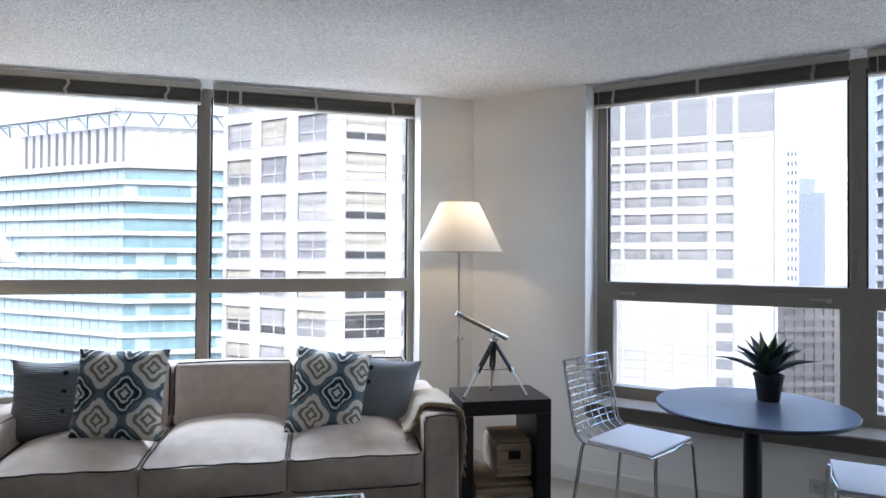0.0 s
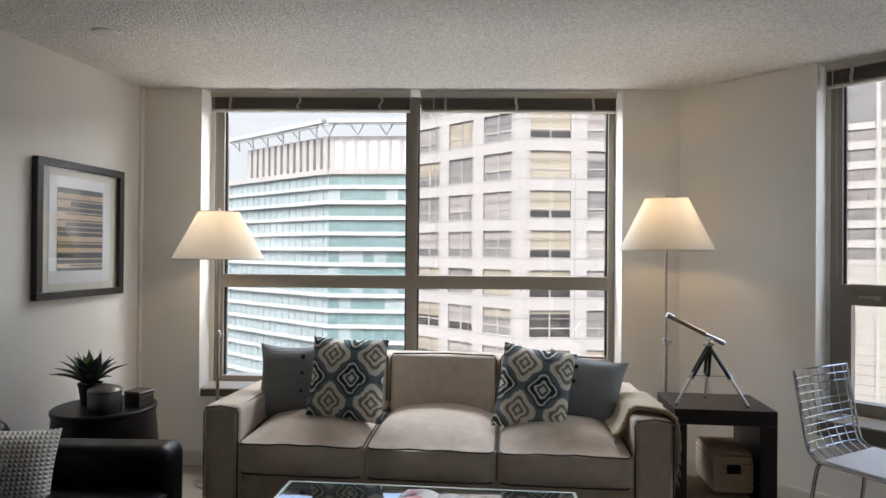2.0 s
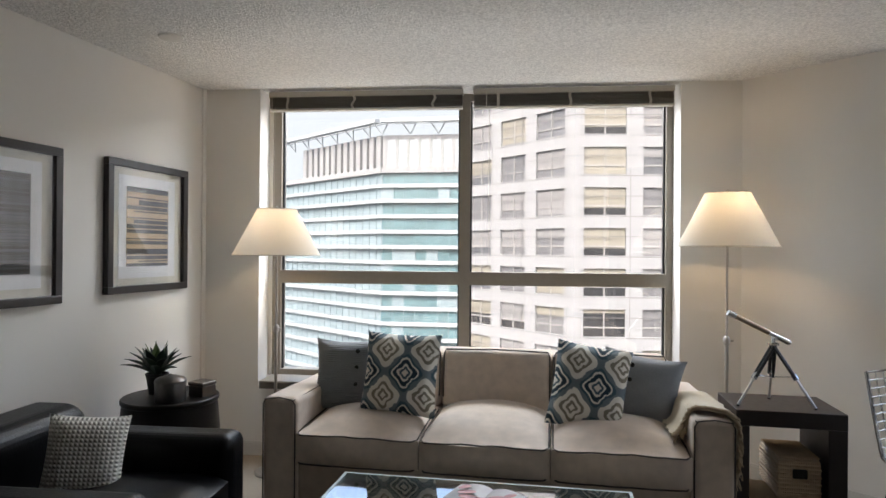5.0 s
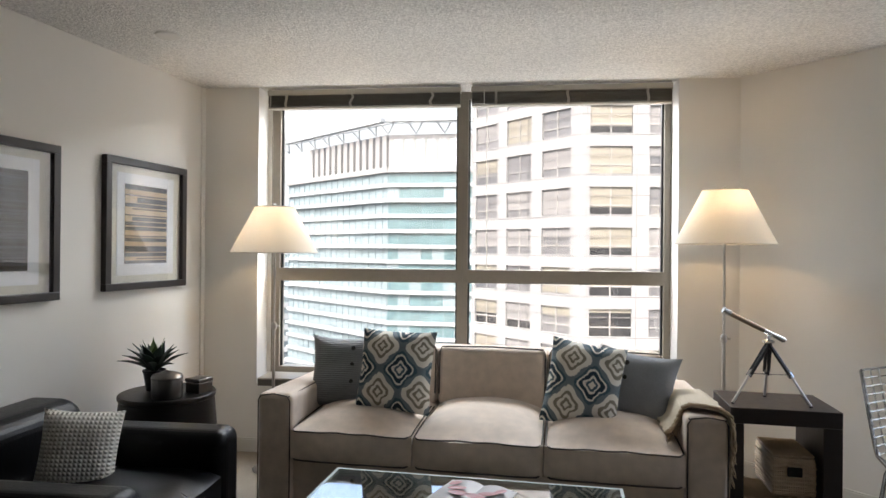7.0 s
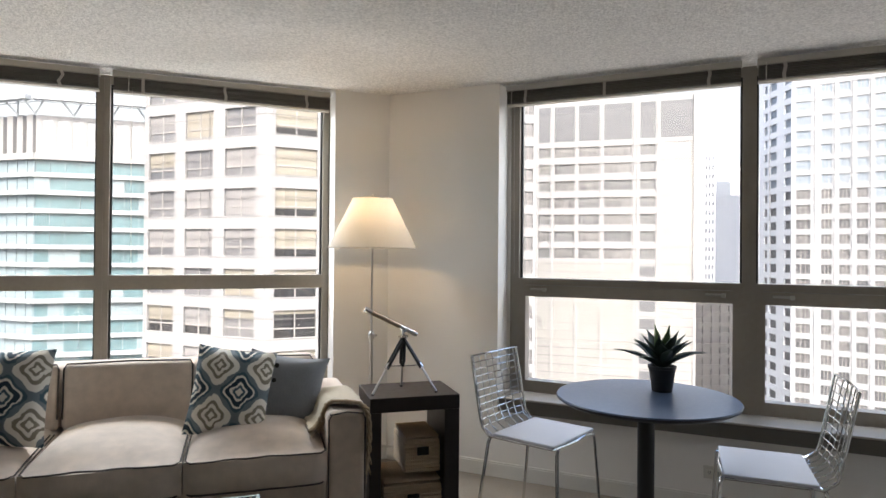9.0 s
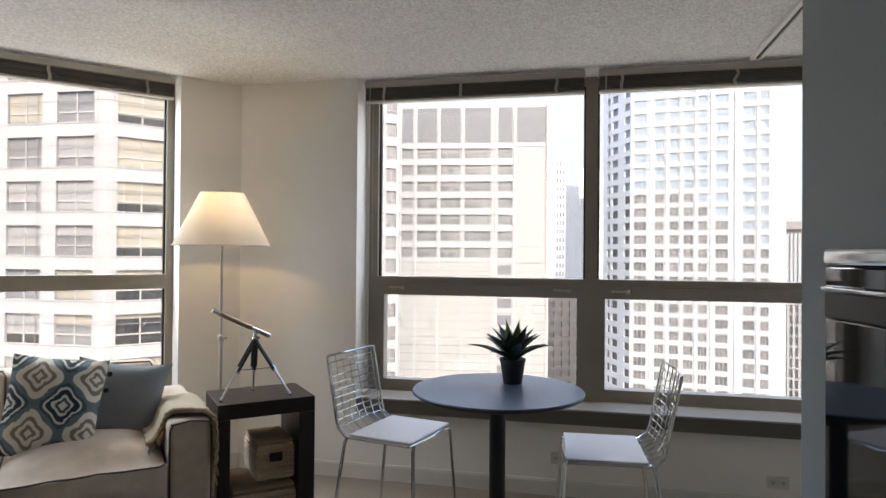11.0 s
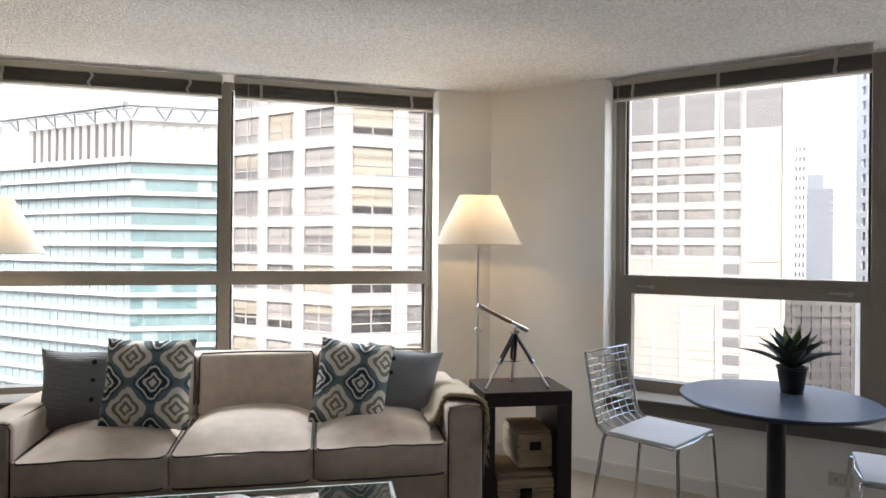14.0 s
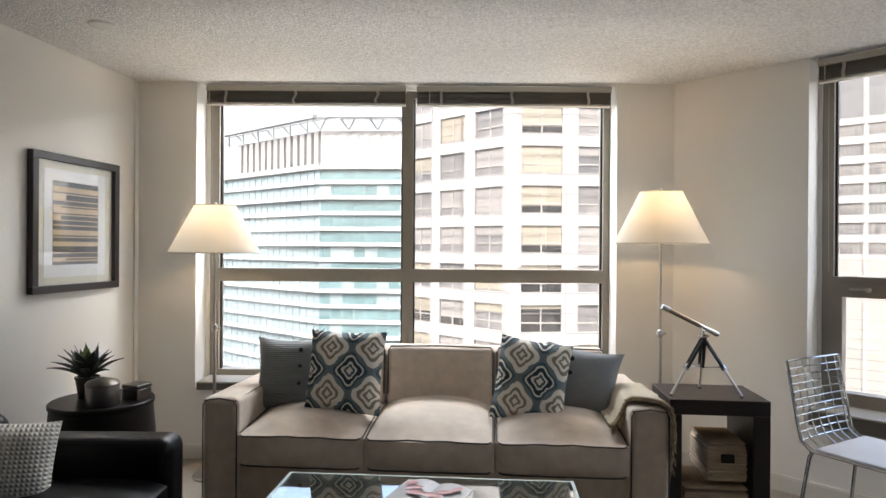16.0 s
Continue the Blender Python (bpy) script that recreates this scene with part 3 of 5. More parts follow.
facade(bb, p0, p1, -60, 30, spans(p0, p1, ((-3.46, -1.49), (-0.66, 1.55), (2.50, 5.06))), range(-7, 6), 3.69, 8.45, 2.50, CONC_W, WIN_G, chooser=pick, shades=shade_pick)
facade(bb, p1, p2, -60, 30, spans(p1, p2, ((6.75, 10.38), (11.80, 15.5))), range(-7, 6), 3.69, 8.45, 2.50, CONC_W, WIN_G,
       chooser=lambda r, c: WIN_K if c == 0 else pick(r, c), shades=tan_pick)
for a, b, zoff in ((p0, p1, 8.30), (p1, p2, 8.30)):
    d2 = b - a
    m = Matrix.Translation((a.x, a.y, 0)) @ Matrix.Rotation(math.atan2(d2.y, d2.x), 4, "Z")
    jm = mesh_of("panel_joint", boxes((0.01, d2.length - 0.05, -0.02, 0.02, 0, 0.065)), JOINT, False)
    for k in range(-18, 13):
        part("panel_joint", jm, JOINT, bb, at=m @ Matrix.Translation((0, 0, zoff + k * 1.845)))
    vm = mesh_of("panel_joint", boxes((0, 0.05, -0.006, 0.02, -30, 29.9)), JOINT, False)
    for x in ((0.2, 4.0, 8.2, d2.length - 0.9) if b is p1 else (0.55, 5.0, 9.6)):
        part("panel_joint", vm, JOINT, bb, at=m @ Matrix.Translation((x, 0, 0)))

# teal glass tower with a fin crown
gt = building("glass_tower", "teal glass office tower with white bands and a finned crown")
g0, g1, g2 = along(-0.407, 0.9285, 185), along(-0.1988, 0.9800, 132), along(0.02, 0.999, 128)
g0 = g1.lerp(g0, 0.645)
# left face in paler glass: haze and brightness are put into its colour
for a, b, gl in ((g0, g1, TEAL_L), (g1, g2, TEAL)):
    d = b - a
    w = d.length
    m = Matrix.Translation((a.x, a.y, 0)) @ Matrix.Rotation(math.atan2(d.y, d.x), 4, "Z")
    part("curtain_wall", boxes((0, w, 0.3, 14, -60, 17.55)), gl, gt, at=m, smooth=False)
    for k in range(-17, 5):
        z = 1.7 + 3.2 * k
        part("spandrel", boxes((-0.15, w + 0.15, -0.3 if k % 3 else -0.6, 0.29, z, z + 0.78)), BAND, gt, at=m, smooth=False)
        if -13 < k < 4:
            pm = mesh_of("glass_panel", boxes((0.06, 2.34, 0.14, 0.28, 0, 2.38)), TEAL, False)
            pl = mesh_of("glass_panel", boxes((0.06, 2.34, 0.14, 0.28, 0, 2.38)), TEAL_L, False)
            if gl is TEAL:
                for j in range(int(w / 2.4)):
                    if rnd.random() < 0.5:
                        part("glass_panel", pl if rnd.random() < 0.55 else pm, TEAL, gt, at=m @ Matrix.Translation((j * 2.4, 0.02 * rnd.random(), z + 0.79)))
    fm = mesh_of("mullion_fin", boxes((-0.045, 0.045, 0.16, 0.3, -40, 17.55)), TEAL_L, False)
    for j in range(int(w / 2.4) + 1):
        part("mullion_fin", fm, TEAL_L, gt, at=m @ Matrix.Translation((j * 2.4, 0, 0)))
    part("crown_band", boxes((-0.3, w + 0.3, -0.4, 14, 17.55, 18.7)), CONC_W, gt, at=m, smooth=False)
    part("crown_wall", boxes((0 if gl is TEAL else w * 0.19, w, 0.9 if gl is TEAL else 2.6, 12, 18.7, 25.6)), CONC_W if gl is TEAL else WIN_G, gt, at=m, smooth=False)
    fwid = 0.45 if gl is TEAL else 0.72
    cf = mesh_of("crown_fin", boxes((-fwid, fwid, 0.6, 2.6, 18.7, 25.7)), CONC_W, False)
    step = 2.4 if gl is TEAL_L else 3.6
    for j in range(int(w * 0.19 / step) + 1, int(w / step) + 1 if gl is TEAL_L else 0):
        part("crown_fin", cf, CONC_W, gt, at=m @ Matrix.Translation((j * step, 0, 0)))
    if gl is TEAL:
        pp = mesh_of("crown_panel", boxes((0.0, 1.75, 0.84, 0.89, 19.0, 24.9)), BAND, False)
        ps = mesh_of("crown_slot", boxes((0.0, 1.1, 0.80, 0.838, 24.65, 24.9)), WIN_D, False)
        pe = mesh_of("crown_slot", boxes((0.0, 0.12, 0.80, 0.838, 19.0, 24.6)), WIN_G, False)
        for j in range(int(w / 2.4)):
            part("crown_panel", pp, BAND, gt, at=m @ Matrix.Translation((j * 2.4 + 0.9, 0, 0)))
            part("crown_slot", ps, WIN_D, gt, at=m @ Matrix.Translation((j * 2.4 + 0.9, 0, 0)))
            part("crown_slot", pe, WIN_G, gt, at=m @ Matrix.Translation((j * 2.4 + 0.9, 0, 0)))
    part("canopy", boxes((0, w, -1.9, -0.6, 27.9, 28.7), (0, w, 0.4, 0.8, 27.9, 28.3)), BAND, gt, at=m, smooth=False)
    bm = bmesh.new()
    for j in range(int(w / 6) + 1):
        tube([(j * 6, 0.2, 25.7), (j * 6 + 1.6, -1.0, 28.0)], 0.16, 5, bm)
        tube([(j * 6, 0.2, 25.7), (j * 6 - 1.6, -1.0, 28.0)], 0.16, 5, bm)
    part("canopy_struts", bm, BAND, gt, at=m)

# cream block with a grey panelled crown
cb = building("cream_building", "cream precast office block with grey panels at the top")
c0, c1 = bearing(30.04, 139.5), bearing(43.58, 138.0)
cw = (c1 - c0).length
crown = spans(c0, c1, ((30.35, 31.35), (31.74, 33.5), (33.86, 35.66), (36.07, 38.42), (39.13, 40.39), (40.8, 43.39)))
cols = crown[:5]


def cpick(r, c):
    return WIN_L if c == 4 else (rnd.choice((WIN_G, WIN_G, WIN_L)))


m = facade(cb, c0, c1, -60, 34.8, cols, range(-6, 1), 3.64, 22.6, 2.2, CONC_C, WIN_G, deep=0.3, split=(6, 0.62), thick=26, frame=CONC_B, chooser=cpick)
for x, wd in crown:
    part("grey_panel", boxes((x, x + wd, -0.05, 0.01, 26.1, 33.7)), WIN_L, cb, at=m, smooth=False)
# low dark openings in some of the window bands
ventm = mesh_of("open_sash", boxes((0.0, 0.75, 0.2, 0.27, 0.1, 1.15)), WIN_D, False)
for r in range(-6, 1):
    for x, wd in cols[1:4]:
        for q in range(int(wd / 0.95)):
            if rnd.random() < 0.4:
                part("open_sash", ventm, WIN_D, cb, at=m @ Matrix.Translation((x + 0.12 + q * 0.95, 0, 22.6 + 3.64 * r)))
bx = crown[5][0] - 0.35
part("blank_wall", boxes((bx, crown[5][0] + crown[5][1] + 0.3, -0.04, 0.0, -60, 25.0)), CONC_B, cb, at=m, smooth=False)
part("blank_wall", boxes((0.2, cols[4][0] - 1.1, -0.04, 0.0, -60, 0.2)), CONC_B, cb, at=m, smooth=False)
sq = mesh_of("grey_panel", boxes((0, cols[4][1], -0.05, 0.01, 0, 2.1)), WIN_L, False)
for k in range(1, 12):
    part("grey_panel", sq, WIN_L, cb, at=m @ Matrix.Translation((cols[4][0], 0, 22.6 - 6 * 3.64 - 3.64 * k)))
rib = mesh_of("pilaster", boxes((-0.25, 0.25, -0.35, -0.09, -60, 34.8)), CONC_C, False)
for x, wd in crown:
    part("pilaster", rib, CONC_C, cb, at=m @ Matrix.Translation((x - 0.42, 0, 0)))
part("pilaster", rib, CONC_C, cb, at=m @ Matrix.Translation((cols[4][0] - 1.1, 0, 0)))
part("pilaster", rib, CONC_C, cb, at=m @ Matrix.Translation((crown[5][0] + crown[5][1] + 0.42, 0, 0)))
ln = mesh_of("panel_joint", boxes((0.01, cw - 0.01, -0.06, 0.01, 0, 0.13)), JOINT, False)
for k in range(14):
    part("panel_joint", ln, JOINT, cb, at=m @ Matrix.Translation((0, 0, -0.4 - 1.82 * k)))
ls = mesh_of("panel_joint", boxes((bx, cw - 0.3, -0.06, 0.01, 0, 0.13)), JOINT, False)
for k in range(8):
    part("panel_joint", ls, JOINT, cb, at=m @ Matrix.Translation((0, 0, -0.4 + 3.64 * k)))
side = mesh_of("side_fin", boxes((0, 0.35, 0.8, 1.3, -60, 34.0)), CONC_B, False)
for k in range(14):
    part("side_fin", side, CONC_B, cb, at=m @ Matrix.Translation((cw, k * 1.7, 0)))

# white block seen in the gap beside the cream one
wb = building("white_apartment_block", "white apartment block with narrow windows")
b0, b1 = along(0.405, 0.914, 108), along(0.5015, 0.8652, 112)
ww = (b1 - b0).length
facade(wb, b0, b1, -60, 40, [(ww - 2.4 - 3.4 * k, 1.9) for k in range(4)], range(-9, 10), 4.0, 2.2, 2.4, CONC_W, WIN_G, split=(2, 0.3), thick=10)

# tall white tower
dt = building("white_tower", "tall white tower with rows of square windows")
d0, d1, d2 = bearing(48.44, 172), bearing(50.74, 160), bearing(62.0, 160)
dcols = spans(d1, d2, ((51.06, 52.06), (52.78, 53.49), (53.98, 54.68), (55.11, 55.84), (56.27, 56.95), (57.61, 58.56), (59.69, 60.52), (60.99, 61.57)))


# upper rows blue, lower rows darker: reflected sky and buildings put into the colour
def dpick(r, c):
    return WIN_B if r > 4 - max(0, c - 3) else rnd.choice((WIN_D, WIN_G, WIN_G))


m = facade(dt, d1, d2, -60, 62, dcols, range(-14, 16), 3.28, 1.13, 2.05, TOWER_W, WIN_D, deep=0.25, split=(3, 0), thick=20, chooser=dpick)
dl = (d1 - d0).length
# face turned from the sun, brightened through its stone colour
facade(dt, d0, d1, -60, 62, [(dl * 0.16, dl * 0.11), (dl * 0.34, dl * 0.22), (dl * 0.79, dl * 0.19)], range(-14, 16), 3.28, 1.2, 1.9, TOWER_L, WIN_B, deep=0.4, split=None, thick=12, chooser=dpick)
for (x, wd), (x1, wd1) in zip(dcols, dcols[1:]):
    xm = (x + wd + x1) / 2
    part("pilaster", boxes((xm - 0.2, xm + 0.2, -0.22, -0.001, -60, 62)), TOWER_W, dt, at=m, smooth=False)

# further towers
def far_tower(name, label, a, b, z1, wall, glass, nx, fh, wh, thick=15, fins=False):
    t = building(name, label)
    d = b - a
    w = d.length
    m = Matrix.Translation((a.x, a.y, 0)) @ Matrix.Rotation(math.atan2(d.y, d.x), 4, "Z")
    part("wall", boxes((0, w, 0.4, thick, -70, z1)), wall if fins else glass, t, at=m, smooth=False)
    if fins:
        fm = mesh_of("fin", boxes((0, w / nx * 0.55, -0.2, 0.39, -70, z1 - 5)), glass, False)
        for k in range(nx):
            part("fin", fm, glass, t, at=m @ Matrix.Translation((w / nx * (k + 0.2), 0, 0)))
    else:
        fm = mesh_of("pier", boxes((-0.28, 0.28, -0.1, 0.39, -70, z1)), wall, False)
        for k in range(nx + 1):
            part("pier", fm, wall, t, at=m @ Matrix.Translation((w / nx * k, 0, 0)))
        sp = mesh_of("spandrel", boxes((0, w, 0.0, 0.39, 0, fh - wh)), wall, False)
        z = z1 - fh
        while z > -65:
            part("spandrel", sp, wall, t, at=m @ Matrix.Translation((0, 0, z)))
            z -= fh
    return t, m, w


# far colours with the haze of distance mixed in, as there is no volume
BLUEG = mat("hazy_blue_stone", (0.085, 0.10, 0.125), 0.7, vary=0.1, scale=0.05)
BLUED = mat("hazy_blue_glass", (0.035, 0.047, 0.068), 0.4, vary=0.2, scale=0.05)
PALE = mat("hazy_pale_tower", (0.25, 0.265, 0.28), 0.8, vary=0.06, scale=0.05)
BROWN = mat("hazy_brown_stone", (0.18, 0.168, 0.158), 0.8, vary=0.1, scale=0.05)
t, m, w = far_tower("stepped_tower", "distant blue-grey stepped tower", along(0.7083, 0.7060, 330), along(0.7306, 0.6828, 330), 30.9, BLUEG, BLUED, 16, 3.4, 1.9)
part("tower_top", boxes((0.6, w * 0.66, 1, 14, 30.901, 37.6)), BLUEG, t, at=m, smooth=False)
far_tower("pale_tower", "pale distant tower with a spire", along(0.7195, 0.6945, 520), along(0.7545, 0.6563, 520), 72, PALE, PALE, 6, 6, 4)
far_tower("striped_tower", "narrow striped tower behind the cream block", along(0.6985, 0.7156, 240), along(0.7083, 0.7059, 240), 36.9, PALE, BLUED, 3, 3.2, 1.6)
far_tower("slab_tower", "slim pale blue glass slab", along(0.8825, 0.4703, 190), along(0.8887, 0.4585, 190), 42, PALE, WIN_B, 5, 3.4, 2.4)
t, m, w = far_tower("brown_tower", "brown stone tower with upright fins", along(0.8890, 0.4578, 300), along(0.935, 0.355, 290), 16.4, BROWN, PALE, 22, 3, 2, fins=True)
part("parapet", boxes((0, w, -0.6, 0.38, 13.2, 16.4)), BROWN, t, at=m, smooth=False)
part("penthouse", boxes((8, w * 0.8, 3, 12, 16.401, 26)), PALE, t, at=m, smooth=False)
far_tower("grid_block", "dark glass block with a white grid", along(0.8842, 0.4670, 200), along(0.900, 0.436, 200), -11.7, CONC_W, WIN_D, 5, 3.0, 2.4)
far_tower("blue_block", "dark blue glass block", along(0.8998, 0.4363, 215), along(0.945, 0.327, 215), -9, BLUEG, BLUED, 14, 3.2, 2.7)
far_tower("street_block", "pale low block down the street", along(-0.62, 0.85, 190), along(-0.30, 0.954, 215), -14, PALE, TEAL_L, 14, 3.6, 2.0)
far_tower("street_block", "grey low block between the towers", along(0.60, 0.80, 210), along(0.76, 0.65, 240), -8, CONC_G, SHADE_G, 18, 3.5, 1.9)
# filler row, added so the far ground reads as pale haze
far_tower("distant_block", "hazy pale block added far down the street over the dark ground", along(-0.75, 0.66, 420), along(-0.24, 0.97, 420), 3, PALE, TEAL_L, 30, 5, 2.6)
solid("ground", boxes((-2500, 2500, -2500, 2500, -61.5, -60.5)), STREET, "grey city ground far below", "ground", "structure", smooth=False)


# added emissive ring that whitens the dark sky low over the city
HAZE = bpy.data.materials.new("glowing_backdrop_haze")
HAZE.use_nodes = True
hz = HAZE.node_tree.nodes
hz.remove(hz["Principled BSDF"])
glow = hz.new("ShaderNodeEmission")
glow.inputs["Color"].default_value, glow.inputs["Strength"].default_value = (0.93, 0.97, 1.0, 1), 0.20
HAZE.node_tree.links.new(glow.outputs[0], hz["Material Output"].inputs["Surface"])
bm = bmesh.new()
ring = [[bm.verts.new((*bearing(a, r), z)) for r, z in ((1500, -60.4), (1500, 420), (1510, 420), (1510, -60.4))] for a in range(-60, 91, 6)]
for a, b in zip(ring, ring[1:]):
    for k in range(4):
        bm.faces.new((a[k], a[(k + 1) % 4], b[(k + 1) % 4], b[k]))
solid("backdrop", bm, HAZE, "glowing backdrop added for white haze at the city's horizon", "sky", "structure", smooth=False)


# ---- seating corner ----
MS = pose(-1.908, 3.218, 0.012, 0, 0, -4.4)     # sofa: x along its front, y to its back
SL, SD, AW = 2.19, 0.92, 0.178


def sofa():
    s = thing("sofa", MS @ pose(0, 0, FLOOR), "taupe fabric three-seat sofa with dark piping", "sofa")
    F = FLOOR
    sw = (SL - 2 * AW) / 3
    part("base", rbox(AW - 0.005, SL - AW + 0.005, 0.03, SD - 0.02, 0.06, 0.350 - F, 0.015), SOFA, s)
    part("back", rbox(AW - 0.03, SL - AW + 0.03, SD - 0.20, SD, 0.06, 0.80 - F, 0.05, 5), SOFA, s)
    for x0 in (0.0, SL - AW):
        bm = rbox(x0, x0 + AW, 0.0, SD, 0.05, 0.650 - F, 0.028, 4)
        for v in bm.verts:
            if v.co.z > 0.5:
                v.co.z += 0.012 * math.sin(math.pi * (v.co.x - x0) / AW) - 0.03 * max(0, v.co.y - 0.3)
        a = part("arm", bm, SOFA, s)
        zt = 0.650 - F
        x1 = x0 + AW
        part("piping", tube([(x0 + 0.006, -0.002, 0.06), (x0 + 0.006, -0.002, zt - 0.03), (x0 + 0.02, -0.003, zt - 0.006), (x0 + AW / 2, -0.003, zt + 0.004),
             (x1 - 0.02, -0.003, zt - 0.006), (x1 - 0.006, -0.002, zt - 0.03), (x1 - 0.006, -0.002, 0.06)], 0.0036, 6), PIPING, a)
        for ex in (x0 + 0.014, x1 - 0.014):
            part("piping", tube([(ex, 0.0, zt - 0.008), (ex, 0.3, zt - 0.006), (ex, 0.72, zt - 0.02)], 0.0034, 6), PIPING, a)
    for k in range(3):
        x0, x1 = AW + 0.003 + k * sw, AW - 0.003 + (k + 1) * sw
        c = part("seat_cushion", puff(x0, x1, -0.035, SD - 0.2, 0.346 - F, 0.486 - F, 0.082, front=0.026), SOFA, s)
        for zz in (0.486, 0.350):
            up = 0.010 if zz > 0.4 else 0.003
            pts = [(x0 + 0.006, SD - 0.45, zz - F + up * 3), (x0 + 0.005, 0.10, zz - F + up), (x0 + 0.006, 0.0, zz - F), (x0 + 0.03, -0.034, zz - F)]
            pts += [(x0 + 0.03 + (x1 - x0 - 0.06) * j / 12, -0.040 - 0.012 * math.sin(math.pi * j / 12), zz - F + up * math.sin(math.pi * j / 12) * (1 + 0.25 * math.sin(j * 1.7 + k))) for j in range(1, 12)]
            pts += [(x1 - 0.03, -0.034, zz - F), (x1 - 0.006, 0.0, zz - F), (x1 - 0.005, 0.10, zz - F + up), (x1 - 0.006, SD - 0.45, zz - F + up * 3)]
            part("piping", tube(pts, 0.0040, 6), PIPING, c)
        y0 = SD - 0.34
        bm = rbox(x0, x1, y0, SD - 0.17, 0.50 - F, 0.818 - F, 0.03, 4)
        for v in bm.verts:
            u = (2 * v.co.x - x0 - x1) / (x1 - x0)
            if v.co.y < y0 + 0.08:
                v.co.y += 0.10 * (v.co.z - 0.5 + F) - 0.03 * (1 - u * u)
            v.co.z += 0.008 * (1 - u * u) * (v.co.z > 0.7)
        bc = part("back_cushion", bm, SOFA, s)
        part("piping", tube([(x0 + 0.008, y0 + 0.008, 0.56 - F), (x0 + 0.008, y0 + 0.03, 0.80 - F), (x0 + 0.02, y0 + 0.04, 0.822 - F), ((x0 + x1) / 2, y0 + 0.03, 0.83 - F),
             (x1 - 0.02, y0 + 0.04, 0.822 - F), (x1 - 0.008, y0 + 0.03, 0.80 - F), (x1 - 0.008, y0 + 0.008, 0.56 - F)], 0.0045, 6), PIPING, bc)
    for fx in (0.07, SL - 0.07):
        for fy in (0.07, SD - 0.07):
            part("foot", lathe([(0.022, -0.012), (0.03, 0.055)], 12, (fx, fy)), FELT, s)


sofa()


def pillow(name, x, y, z, w, h, t, material, label, rx=-14, ry=0, rz=0, buttons=0, group="", pinch=0.06):
    p = thing(name, MS @ pose(x, y, z, rx, ry, rz), label, "cushion", group)
    part("cover", cushion(w, h, t, pinch=pinch), material, p)
    for k in range(buttons):
        zz = h * (0.30 - 0.22 * k)
        part("button", lathe([(0.0, -0.006), (0.011, -0.005), (0.013, 0.0), (0.011, 0.005), (0.0, 0.006)], 12), BLACKM, p, "dark button",
             at=pose(0.17 * w, -t * 0.46, zz, 90))
    return p


pillow("throw_pillow", 0.295, 0.42, 0.695, 0.38, 0.40, 0.15, KNIT, "grey ribbed knit cushion with dark buttons on the sofa", -16, 0, 4, 3, "sofa cushions", 0.12)
pillow("throw_pillow", 0.625, 0.30, 0.735, 0.408, 0.43, 0.15, IKAT, "ikat medallion cushion in teal, taupe and cream on the sofa", -17, 1, -3, 0, "sofa cushions")
pillow("throw_pillow", 1.585, 0.34, 0.70, 0.375, 0.43, 0.15, IKAT, "ikat medallion cushion in teal, taupe and cream leaning askew", -17, 8, -6, 0, "sofa cushions")
p4 = pillow("throw_pillow", 1.845, 0.45, 0.672, 0.41, 0.385, 0.14, GREYC, "grey linen cushion with dark buttons on the sofa", -16, 8, -10, 0, "sofa cushions", 0.12)
for k in range(2):
    part("button", lathe([(0.0, -0.006), (0.011, -0.005), (0.013, 0.0), (0.011, 0.005), (0.0, 0.006)], 12), BLACKM, p4, "dark button", at=pose(-0.055, -0.066, 0.115 - 0.075 * k, 90))


